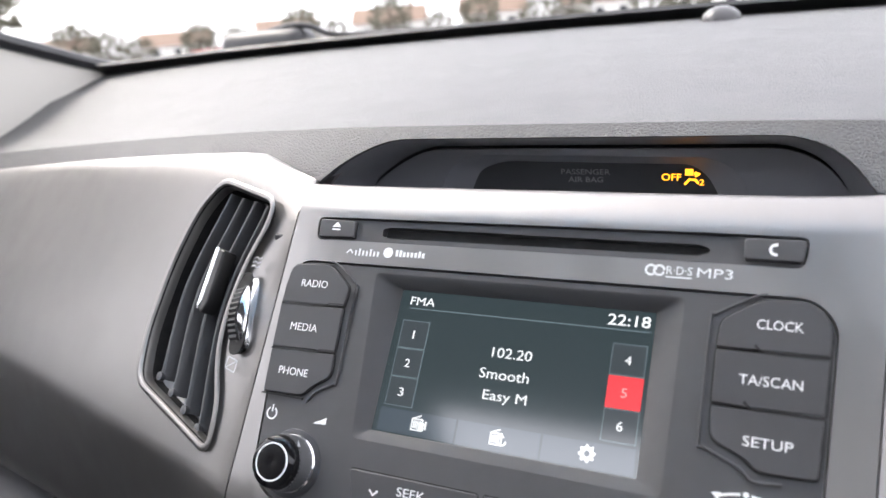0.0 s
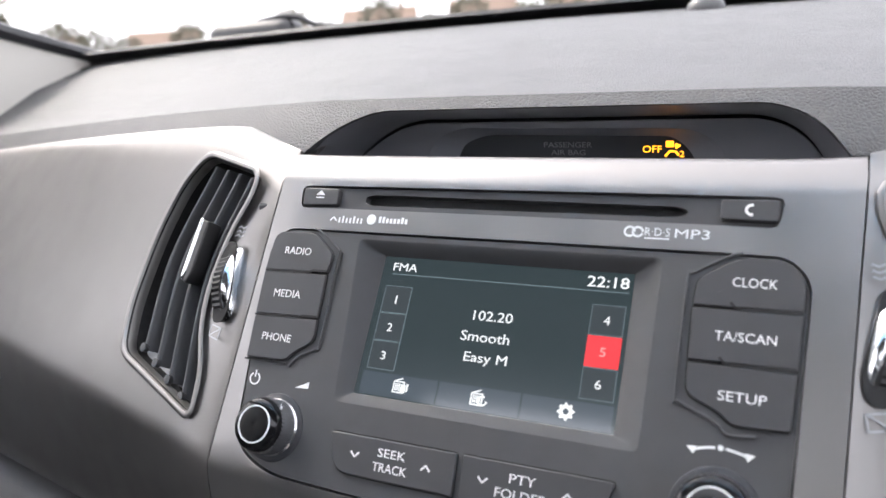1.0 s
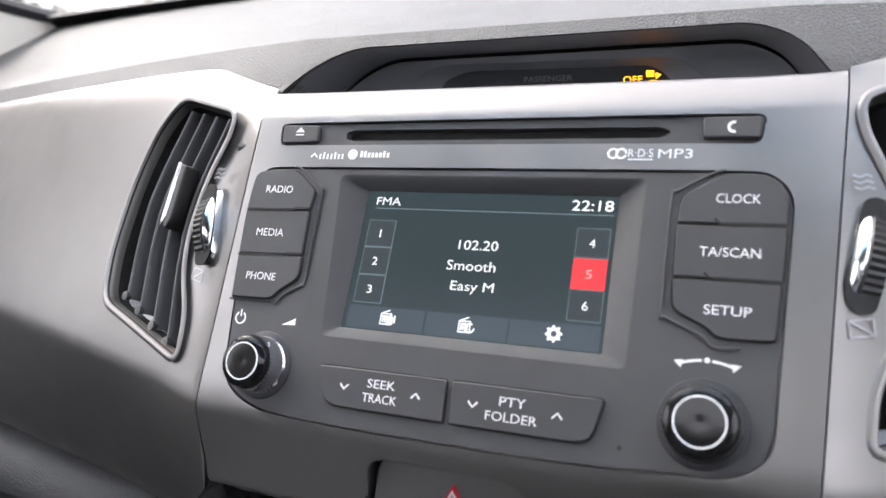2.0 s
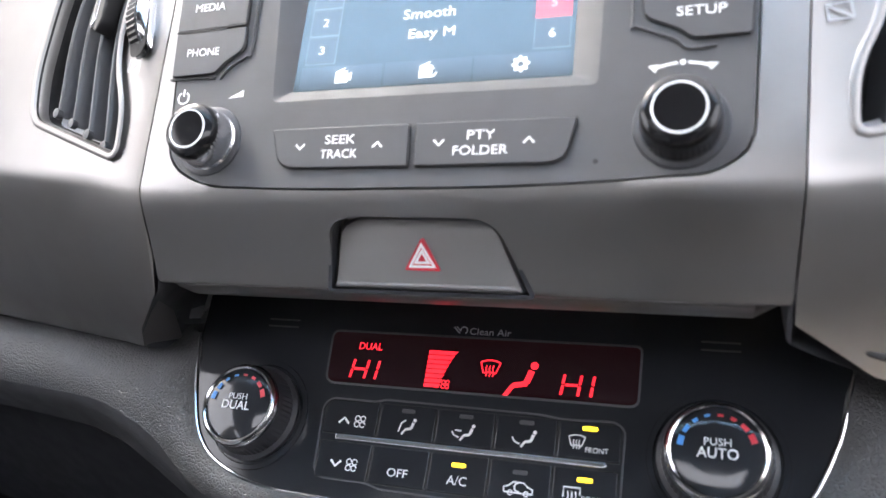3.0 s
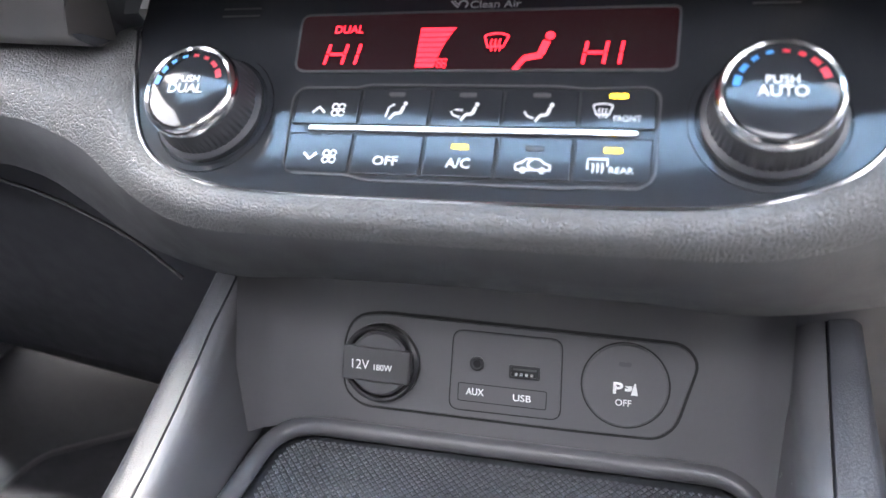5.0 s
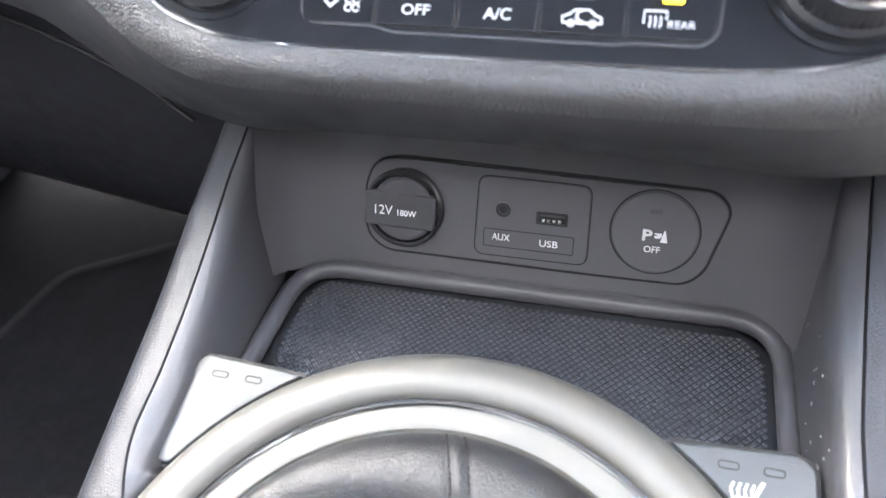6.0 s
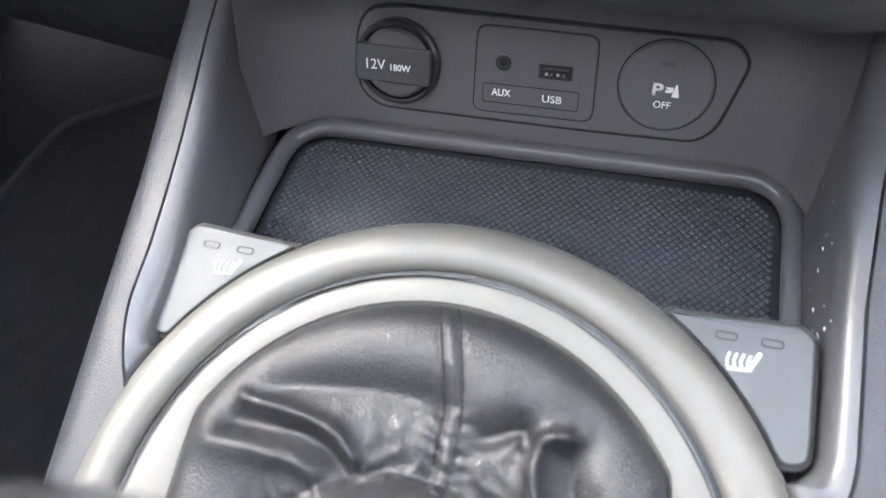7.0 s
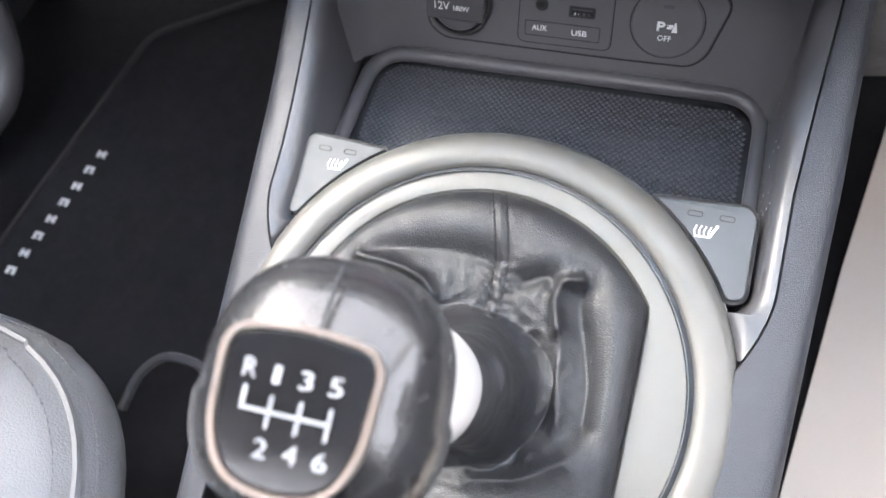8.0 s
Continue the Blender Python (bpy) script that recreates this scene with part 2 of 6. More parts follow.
def grow(pts, d):
    """Moves a polygon's outline outwards by d."""
    sgn = 1 if area2(pts) > 0 else -1
    out = []
    n = len(pts)
    for i in range(n):
        p0, p, p1 = Vector(pts[i - 1]), Vector(pts[i]), Vector(pts[(i + 1) % n])
        e0, e1 = (p - p0), (p1 - p)
        if e0.length < 1e-9 or e1.length < 1e-9:
            e0 = e1 = p1 - p0
        e0, e1 = e0.normalized(), e1.normalized()
        n0, n1 = Vector((e0.y, -e0.x)), Vector((e1.y, -e1.x))
        nn = n0 + n1
        if nn.length < 1e-6:
            nn = n0
        nn.normalize()
        k = 1 / max(0.5, nn.dot(n0))
        out.append(tuple(p + nn * d * k * sgn))
    return out


def add_loops(bm, loops, close=(True, True), ring=True):
    """Joins loops of points, each as long as the next, by quads; closes the first and the last if asked."""
    vs = [[bm.verts.new(p) for p in lp] for lp in loops]
    n = len(vs[0])
    for a, b in zip(vs, vs[1:]):
        for i in range(n if ring else n - 1):
            j = (i + 1) % n
            bm.faces.new((a[i], a[j], b[j], b[i]))
    if close[0]:
        bm.faces.new(list(reversed(vs[0])))
    if close[1]:
        bm.faces.new(vs[-1])
    return vs


def mm3(pts, z):
    return [(x * MM, y * MM, z * MM) for x, y in pts]


def prism(pts, z0, z1, bevel=0.0, bm=None):
    """An extruded outline in mm with a rounded upper edge."""
    bm = bm or bmesh.new()
    loops = [mm3(pts, z0)]
    if bevel:
        for a in (0, 30, 60, 90):
            loops.append(mm3(grow(pts, -bevel * (1 - math.cos(radians(a)))), z1 - bevel * (1 - math.sin(radians(a)))))
        loops.append(mm3(grow(pts, -bevel - 0.05), z1))
    else:
        loops.append(mm3(pts, z1))
    add_loops(bm, loops)
    return bm


def strip(pts, w, z0, z1, closed=True):
    """A flat raised line of width w along an outline."""
    bm = bmesh.new()
    if closed:
        o, i = grow(pts, w / 2), grow(pts, -w / 2)
        lo = [mm3(o, z0), mm3(o, z1), mm3(i, z1), mm3(i, z0)]
        vs = add_loops(bm, lo, (False, False))
        for k in range(len(o)):
            j = (k + 1) % len(o)
            bm.faces.new((vs[3][k], vs[3][j], vs[0][j], vs[0][k]))
    else:
        L, Rr = [], []
        for i, p in enumerate(pts):
            a, b = Vector(pts[max(0, i - 1)]), Vector(pts[min(len(pts) - 1, i + 1)])
            d = (b - a).normalized()
            nn = Vector((-d.y, d.x)) * w / 2
            L.append(tuple(Vector(p) + nn))
            Rr.append(tuple(Vector(p) - nn))
        prism(L + Rr[::-1], z0, z1, 0, bm)
    return bm


def holed(outer, holes, z0, z1):
    """A plate with openings through it."""
    bm = bmesh.new()
    rims = []
    for z in (z1, z0):
        edges, row = [], []
        for lp in [outer] + holes:
            vs = [bm.verts.new(p) for p in mm3(lp, z)]
            edges += [bm.edges.new((vs[i - 1], vs[i])) for i in range(len(vs))]
            row.append(vs)
        bmesh.ops.triangle_fill(bm, use_beauty=True, edges=edges)
        rims.append(row)
    for a, b in zip(*rims):
        for i in range(len(a)):
            bm.faces.new((a[i - 1], a[i], b[i], b[i - 1]))
    return bm


def sweep(path, r, n=8, closed=False, squash=1.0):
    """A round bar along a line of points (metres)."""
    bm = bmesh.new()
    P = [Vector(p) for p in path]
    loops = []
    up = Vector((0, 0, 1))
    for i, p in enumerate(P):
        a = P[i - 1] if (closed or i) else p
        b = P[(i + 1) % len(P)] if (closed or i < len(P) - 1) else p
        d = (b - a).normalized()
        s = d.cross(up)
        s = s.normalized() if s.length > 1e-4 else Vector((1, 0, 0))
        q = s.cross(d).normalized()
        rr = r(i / (len(P) - 1)) if callable(r) else r
        loops.append([p + s * rr * math.cos(2 * math.pi * k / n) + q * rr * squash * math.sin(2 * math.pi * k / n) for k in range(n)])
    if closed:
        loops.append(loops[0])
        add_loops(bm, loops, (False, False))
        bmesh.ops.remove_doubles(bm, verts=bm.verts[:], dist=1e-7)
    else:
        add_loops(bm, loops)
    return bm


def lathe(prof, n=48, teeth=None):
    """A turned shape; prof: (radius, height) in mm. teeth: (first, last, depth), the rows that are knurled."""
    bm = bmesh.new()
    loops = []
    for i, (r, z) in enumerate(prof):
        lp = []
        for k in range(n):
            a = 2 * math.pi * k / n
            rr = max(r, 0.01)
            if teeth and teeth[0] <= i <= teeth[1] and k % 2:
                rr -= teeth[2]
            lp.append((rr * MM * math.cos(a), rr * MM * math.sin(a), z * MM))
        loops.append(lp)
    add_loops(bm, loops)
    return bm


def catmull(pts, n):
    """n+1 points along a smooth line through pts."""
    P = [Vector(p) for p in pts]
    P = [P[0] * 2 - P[1]] + P + [P[-1] * 2 - P[-2]]
    out = []
    segs = len(P) - 3
    for k in range(n + 1):
        t = k / n * segs
        i = min(int(t), segs - 1)
        f = t - i
        a, b, c, d = P[i:i + 4]
        out.append(0.5 * ((2 * b) + (c - a) * f + (2 * a - 5 * b + 4 * c - d) * f * f + (3 * b - a - 3 * c + d) * f ** 3))
    return out


def sheet(rows, shift=None):
    """A surface through rows of points; shift: a second skin behind it, which closes it to a solid."""
    bm = bmesh.new()
    if shift is None:
        add_loops(bm, rows, (False, False), False)
        return bm
    loops = [list(r) + [Vector(p) + Vector(shift) for p in reversed(r)] for r in rows]
    add_loops(bm, loops)
    return bm


def cut(bm, cutters, smooth=35):
    """The solid less the cutters."""
    ob = new("work", to_mesh(bm, "work", 0))
    tools = []
    for c in cutters:
        t = new("tool", to_mesh(c, "tool", 0))
        md = ob.modifiers.new("cut", 'BOOLEAN')
        md.operation, md.object, md.solver = 'DIFFERENCE', t, 'EXACT'
        tools.append(t)
    bpy.context.view_layer.update()
    me = bpy.data.meshes.new_from_object(ob.evaluated_get(bpy.context.evaluated_depsgraph_get()))
    for o in [ob] + tools:
        bpy.data.objects.remove(o)
    me.shade_smooth()
    me.set_sharp_from_angle(angle=radians(smooth))
    return me


def moved(bm, m):
    bmesh.ops.transform(bm, matrix=m, verts=bm.verts[:])
    return bm


def words(text, x0, x1, yc, h, z, material, parent, name="lettering", thick=0.12, bold=0.0):
    """Lettering fitted into a box in mm, standing a hair proud of its panel."""
    cu = bpy.data.curves.new("words", 'FONT')
    cu.body = text
    cu.size = 1.0
    cu.resolution_u = 3
    cu.extrude = 0.0
    cu.offset = bold
    ob = new("words", cu)
    bpy.context.view_layer.update()
    me = bpy.data.meshes.new_from_object(ob.evaluated_get(bpy.context.evaluated_depsgraph_get()))
    bpy.data.objects.remove(ob)
    co = np.zeros(len(me.vertices) * 3)
    me.vertices.foreach_get("co", co)
    co = co.reshape(-1, 3)
    lo, hi = co.min(0), co.max(0)
    sx, sy = (x1 - x0) / (hi[0] - lo[0]), h / (hi[1] - lo[1])
    bm = bmesh.new()
    bm.from_mesh(me)
    bpy.data.meshes.remove(me)
    for v in bm.verts:
        v.co = ((x0 + (v.co.x - lo[0]) * sx) * MM, (yc - h / 2 + (v.co.y - lo[1]) * sy) * MM, z * MM)
    ex = bmesh.ops.extrude_face_region(bm, geom=bm.faces[:])
    for g in ex["geom"]:
        if isinstance(g, bmesh.types.BMVert):
            g.co.z += thick * MM
    return part(name, bm, material, parent, smooth=0)


def flat(pts, z, material, parent, name, label="", thick=0.12):
    return part(name, prism(pts, z, z + thick), material, parent, label, smooth=0)


def rect(x0, x1, y0, y1):
    return [(x0, y0), (x1, y0), (x1, y1), (x0, y1)]


def joined(polys, z, thick=0.12):
    bm = bmesh.new()
    for p in polys:
        prism(p, z, z + thick, 0, bm)
    return bm


def line_poly(pts, w):
    L, Rr = [], []
    for i, p in enumerate(pts):
        a, b = Vector(pts[max(0, i - 1)]), Vector(pts[min(len(pts) - 1, i + 1)])
        d = (b - a).normalized()
        nn = Vector((-d.y, d.x)) * w / 2
        L.append(tuple(Vector(p) + nn))
        Rr.append(tuple(Vector(p) - nn))
    return L + Rr[::-1]


def rbox(sx, sy, sz, r, seg=3):
    bm = bmesh.new()
    bmesh.ops.create_cube(bm, size=1, matrix=Matrix.Diagonal((sx, sy, sz, 1)))
    bmesh.ops.bevel(bm, geom=bm.edges[:], offset=r, segments=seg, profile=0.5, affect='EDGES')
    return bm

# ---- panel frames ----
RADIO = lean_frame((0, -0.0025, 0.600), 34.3)
SCREEN = lean_frame((0, 0.0, 0.600), 38.0)
CLIMATE = lean_frame((0, -0.0095, 0.4605), 48.0)
HAZARD = lean_frame((0, -0.0225, 0.542), 11.0)
PORTS = lean_frame((0, 0.030, 0.329), 25.0)
CONSOLE = lean_frame((0, -0.080, 0.3265), 77.5)
LENS = lean_frame((0, 0.1195, 0.700), 0.0)
POD_TURN = 16.0

# ---- car shell ----
floor = solid("floor", moved(rbox(1.5, 3.0, 0.04, 0.01), Matrix.Translation((0, -0.55, -0.01))), floor_carpet, "dark carpeted car floor", "floor", kind="structure")


def box_bm(x0, x1, y0, y1, z0, z1, r=0.012):
    return moved(rbox(x1 - x0, y1 - y0, z1 - z0, r), Matrix.Translation(((x0 + x1) / 2, (y0 + y1) / 2, (z0 + z1) / 2)))


roof_hole = [(-410, -850), (340, -850), (340, -548), (-410, -548)]
solid("ceiling", holed(rect(-660, 660, -1900, -240), [round_poly(roof_hole, 40, 5)], 1150, 1190), headliner, "grey fabric car headliner round an open sunroof", "ceiling", kind="structure")
solid("wall_left", box_bm(-0.76, -0.72, -1.9, 0.40, 0.0, 0.65), smooth_dark, "dark plastic door panel", "door panel", kind="structure")
solid("wall_right", box_bm(0.72, 0.76, -1.9, 0.30, 0.0, 0.65), smooth_dark, "dark plastic door panel", "door panel", kind="structure")
# unseen walls, added to keep light out of the rear cabin
for nm, x0, x1 in (("wall_left_rear", -0.74, -0.70), ("wall_right_rear", 0.70, 0.74)):
    solid(nm, box_bm(x0, x1, -1.9, -0.64, 0.66, 1.15), smooth_dark, "added unseen dark wall that closes the rear cabin's side", "side wall", kind="structure")
    # strip added over the door to cut low light from the side
    solid(nm.replace("rear", "sill"), box_bm(x0, x1, -0.63, -0.12, 0.66, 0.78), smooth_dark, "added dark strip that narrows the front side window", "door panel", kind="structure")
# also unseen: blocks the light from behind
solid("wall_rear_blocker", box_bm(-0.70, 0.70, -1.96, -1.90, 0.0, 1.15), smooth_dark, "added unseen dark wall that closes the cabin's back", "bulkhead", kind="structure")
solid("wall_front", box_bm(-0.76, 0.76, 0.56, 0.60, 0.0, 0.70), smooth_dark, "dark bulkhead behind the dashboard", "bulkhead", kind="structure")


def pillar(name, a, b, w, label):
    bm = sweep([Vector(a).lerp(Vector(b), k / 6) for k in range(7)], w, 10)
    return solid(name, bm, pillar_trim, label, "pillar", kind="structure")


for sx in (-1, 1):
    pillar("trim_pillar_front", (sx * 0.84, 0.50, 0.66), (sx * 0.62, -0.26, 1.16), 0.04, "pale plastic windscreen pillar trim")
    pillar("trim_pillar_middle", (sx * 0.71, -0.62, 0.66), (sx * 0.64, -0.66, 1.16), 0.055, "pale plastic door pillar trim")
    pillar("trim_pillar_rear", (sx * 0.70, -1.85, 0.66), (sx * 0.64, -1.75, 1.16), 0.07, "pale plastic rear pillar trim")

sail = [(0.60, 0.700), (0.50, 0.7215), (0.35, 0.766), (0.15, 0.83), (-0.05, 0.90), (-0.05, 0.66), (0.60, 0.62)]
bm = bmesh.new()
add_loops(bm, [[(-0.745, y, z) for y, z in sail], [(-0.735, y, z) for y, z in sail]])
solid("trim_door_corner", bm, pillar_trim, "pale plastic trim at the foot of the windscreen pillar", "pillar trim", kind="structure", smooth=0)
solid("trim_door_seal", sweep(catmull([(-0.74, y, z + 0.003) for y, z in sail[:5]], 20), 0.011, 8), black_trim, "black rubber seal along the pillar trim", "seal", kind="structure")

# ---- outside ----
GROUND = -0.42


def ground_z(d):
    return GROUND - 0.025 * max(0, d - 12)


asphalt = mat("grey_car_park_asphalt", (0.16, 0.16, 0.16), 0.9, 0, 0.25, 0.6, "noise", 30, 0.4, 0.01)
bm = bmesh.new()
rings = [0.0, 6, 12, 25, 50, 100, 200, 420, 900]
add_loops(bm, [[(max(r, 0.01) * math.cos(2 * math.pi * k / 64), max(r, 0.01) * math.sin(2 * math.pi * k / 64), ground_z(min(r, 220))) for k in range(64)] for r in rings], (True, False))
solid("ground", bm, asphalt, "grey asphalt car park that falls gently away", "ground", kind="structure")

render_white = mat("white_house_render", (0.72, 0.70, 0.66), 0.85, 0, 0.08, 0.8, "noise", 20, 0.2, 0.01)
roof_brown = mat("brown_roof_tiles", (0.24, 0.17, 0.13), 0.85, 0, 0.25, 1.5, "noise", 12, 0.5, 0.02)
house_glass = mat("dark_window_glass", (0.03, 0.035, 0.04), 0.1, 0, 0.1, 2)
bark = mat("bark", (0.09, 0.07, 0.055), 0.9, 0, 0.3, 5, "noise", 40, 0.6, 0.02)
leaf_green = mat("dull_winter_foliage", (0.125, 0.118, 0.085), 0.8, 0, 0.4, 3)


def house(x, y, turn, w, h, wall):
    d = math.hypot(x, y)
    t = thing("house", pose(x, y, ground_z(d), 0, 0, turn), "distant pale rendered house with brown tiled roof", "house", "houses beyond the car park")
    body = part("wall", box_bm(-w / 2, w / 2, -4, 4, -1.5, h, 0.03), wall, t)
    bm = bmesh.new()
    add_loops(bm, [[(sx * (w / 2 + 0.4), -4.5, h), (sx * (w / 2 + 0.4), 0, h + 3.0), (sx * (w / 2 + 0.4), 4.5, h)] for sx in (-1, 1)])
    roof = part("roof", bm, roof_brown, t, smooth=0)
    part("chimney", box_bm(w * 0.28, w * 0.28 + 0.8, -0.5, 0.5, h + 1.6, h + 4.0, 0.03), roof_brown, roof)
    for k in range(3):
        for lv in (0.9, 3.3):
            if lv + 1.5 < h:
                cx = (k - 1) * w * 0.3
                part("window", box_bm(cx - 0.7, cx + 0.7, -4.06, -3.9, lv, lv + 1.3, 0.02), house_glass, t)
    return t


for k, (az, d, w, h) in enumerate([(52, 175, 13, 5.0), (44.5, 185, 15, 5.2), (37, 170, 12, 5.4), (29.5, 160, 14, 5.6), (22, 150, 12, 5.6), (14.5, 140, 13, 5.6), (7, 135, 12, 5.6)]):
    house(-d * math.sin(radians(az)), d * math.cos(radians(az)), az - 8 + 5 * (k % 3), w, h, render_white)


def tree(x, y, h, seed):
    rnd = random.Random(seed)
    d = math.hypot(x, y)
    t = thing("tree", pose(x, y, ground_z(d)), "distant bushy tree with thin dull foliage", "tree", "trees beyond the car park")
    trunk = sweep([(0, 0, -1.0), (0.1, 0, h * 0.3), (0, 0.1, h * 0.55), (0.15, 0, h * 0.85)], lambda f: 0.25 * (1 - 0.75 * f), 8)
    for k in range(6):
        a, z = rnd.uniform(0, 6.28), h * rnd.uniform(0.3, 0.6)
        p = Vector((0, 0, z))
        q = p + Vector((math.cos(a), math.sin(a), 0.8)) * h * 0.22
        b2 = sweep([p, p.lerp(q, 0.5) + Vector((0, 0, 0.1)), q], lambda f: 0.10 * (1 - 0.7 * f), 6)
        me = bpy.data.meshes.new("limb")
        b2.to_mesh(me)
        b2.free()
        trunk.from_mesh(me)
        bpy.data.meshes.remove(me)
    part("trunk", trunk, bark, t)
    bm = bmesh.new()
    for k in range(520):
        u = Vector((rnd.gauss(0, 1), rnd.gauss(0, 1), rnd.gauss(0, 1))).normalized() * rnd.uniform(0.35, 1.0) ** 0.5
        c = Vector((u.x * h * 0.42, u.y * h * 0.42, h * 0.62 + u.z * h * 0.38))
        s = h * rnd.uniform(0.02, 0.045)
        e1 = Vector((rnd.gauss(0, 1), rnd.gauss(0, 1), rnd.gauss(0, 1))).normalized()
        e2 = e1.orthogonal().normalized()
        vs = [bm.verts.new(c + s * (math.cos(a) * e1 + math.sin(a) * e2) * rnd.uniform(0.6, 1.2)) for a in (0, 1.2, 2.5, 3.8, 5.1)]
        bm.faces.new(vs)
    part("crown", bm, leaf_green, t, smooth=0)
    return t


for k, (az, d, h) in enumerate([(57.5, 48, 9.5), (59.5, 52, 9.0), (51, 95, 6.4), (43, 98, 5.6), (36, 100, 6.6), (29.5, 98, 6.8), (23, 100, 6.6), (16.5, 96, 7.2), (8.5, 96, 7.0), (49, 120, 6.5), (47, 125, 5.5), (40.5, 150, 7), (33.5, 140, 6.5), (26, 130, 6.0), (19, 110, 6.0), (11, 105, 6.5)]):
    tree(-d * math.sin(radians(az)), d * math.cos(radians(az)), h, k + 3)

tyre_black = mat("tyre_rubber", (0.02, 0.02, 0.02), 0.8, 0, 0.1, 5)


def parked_car(x, y, turn, paint, colour):
    d = math.hypot(x, y)
    t = thing("car", pose(x, y, ground_z(d), 0, 0, turn), "distant parked %s hatchback car" % colour, "car", "cars parked across the car park")
    bm = bmesh.new()
    prof = [(-2.0, 0.35), (-2.05, 0.75), (-1.85, 0.95), (1.0, 1.0), (1.9, 0.8), (2.05, 0.6), (2.0, 0.3)]
    add_loops(bm, [[(px, sx * (0.85 - 0.06 * (pz > 0.9)), pz) for px, pz in prof] for sx in (-1, -0.5, 0.5, 1)])
    part("body", bm, paint, t)
    bm = bmesh.new()
    prof = [(-1.8, 0.93), (-1.45, 1.42), (0.1, 1.46), (1.0, 0.96)]
    add_loops(bm, [[(px * (1 - 0.05 * abs(sx)), sx * (0.78 - 0.16 * (pz > 1.2)), pz) for px, pz in prof] for sx in (-1, 1)])
    part("cabin", bm, house_glass, t)
    part("roof", box_bm(-1.4, 0.08, -0.58, 0.58, 1.43, 1.49, 0.02), paint, t)
    for px in (-1.25, 1.25):
        for sx in (-1, 1):
            w = lathe([(120, -90), (300, -90), (320, -60), (320, 60), (300, 90), (120, 90)], 20)
            part("wheel", moved(w, Matrix.Translation((px, sx * 0.78, 0.32)) @ Matrix.Rotation(radians(90), 4, 'X')), tyre_black, t)
    return t


paints = [("red", (0.35, 0.03, 0.03)), ("white", (0.7, 0.7, 0.7)), ("dark", (0.03, 0.035, 0.04)), ("silver", (0.45, 0.46, 0.47)), ("blue", (0.05, 0.14, 0.35))]
car_paint = [mat("%s_car_paint" % n, c, 0.3, 0.1, 0.04, 2, coat=0.5) for n, c in paints]
for k, (az, d) in enumerate([(51, 42), (46, 44), (42, 40), (37.5, 44), (34, 38), (30, 41), (26, 38), (22.5, 41), (19, 38), (15.5, 40), (12, 38)]):
    j = (1, 2, 0, 3, 2, 1, 3, 0, 1, 4, 2)[k]
    parked_car(-d * math.sin(radians(az)), d * math.cos(radians(az)), az + 60 + 20 * (k % 2), car_paint[j], paints[j][0])

# ---- windscreen ----
glass, gnt, gb = nodes_of("windscreen_glass")
gb.inputs["Transmission Weight"].default_value = 1.0
gb.inputs["Roughness"].default_value = 0.0
gb.inputs["IOR"].default_value = 1.03
bm = bmesh.new()
rows = []
for k in range(13):
    x = -0.86 + 1.72 * k / 12
    rows.append([Vector((x, 0.60 - 0.10 * (x / 0.86) ** 2, 0.715 - 0.02 * (x / 0.86) ** 2)), Vector((x * 0.75, -0.25, 1.165))])
ws = thing("window_windscreen", Matrix.Identity(4), "sloping windscreen with a black border at its foot", "windscreen", kind="structure")
pane = part("pane", sheet(rows, (0, 0.004, 0.004)), glass, ws)
pane.visible_shadow = False
band, bnt, bb = nodes_of("blue_shade_band_glass")
bb.inputs["Base Color"].default_value = (0.42, 0.66, 0.90, 1)
bb.inputs["Transmission Weight"].default_value = 1.0
bb.inputs["Roughness"].default_value = 0.0
bb.inputs["IOR"].default_value = 1.03
shade = part("shade_band", sheet([[a.lerp(b, 0.80) + Vector((0, -0.006, -0.006)), b + Vector((0, -0.006, -0.006))] for a, b in rows], (0, 0.002, 0.002)), band, ws, "blue tinted shade band")
shade.visible_shadow = False
part("black_border", sheet([[a + Vector((0, -0.012, 0.004)), a + (b - a) * 0.045 + Vector((0, -0.012, 0.004))] for a, b in rows], (0, 0.004, 0.004)), black_trim, ws)
solid("trim_cowl", box_bm(-0.85, 0.85, 0.615, 0.86, 0.55, 0.722, 0.02), black_trim, "black plastic cowl below the windscreen", "cowl", kind="structure")
wiper = thing("windscreen_wiper", Matrix.Identity(4), "black wiper resting outside the foot of the windscreen", "wiper")
part("arm", sweep(catmull([(-0.62, 0.70, 0.752), (-0.577, 0.70, 0.757), (-0.548, 0.70, 0.754), (-0.52, 0.70, 0.743), (-0.47, 0.70, 0.739), (-0.30, 0.705, 0.738)], 24), lambda f: 0.005 - 0.002 * f, 8), black_trim, wiper)
part("cowl_cover", moved(rbox(0.15, 0.06, 0.05, 0.022, 4), Matrix.Translation((-0.625, 0.70, 0.7295))), black_trim, wiper)

# ---- dashboard ----
dash = thing("dashboard", Matrix.Translation((0, 0.1, 0.6)), "dark grained dashboard with satin silver panels", "dashboard")
DI = Matrix.Translation((0, -0.1, -0.6))


def dpart(name, bm, material, label=""):
    """A part of the dashboard, given in room coordinates."""
    if isinstance(bm, bpy.types.Mesh):
        bm.transform(DI)
    else:
        moved(bm, DI)
    return part(name, bm, material, dash, label)


def droop(x):
    return 0.034 * (max(0, abs(x) - 0.10) / 0.43) ** 1.2


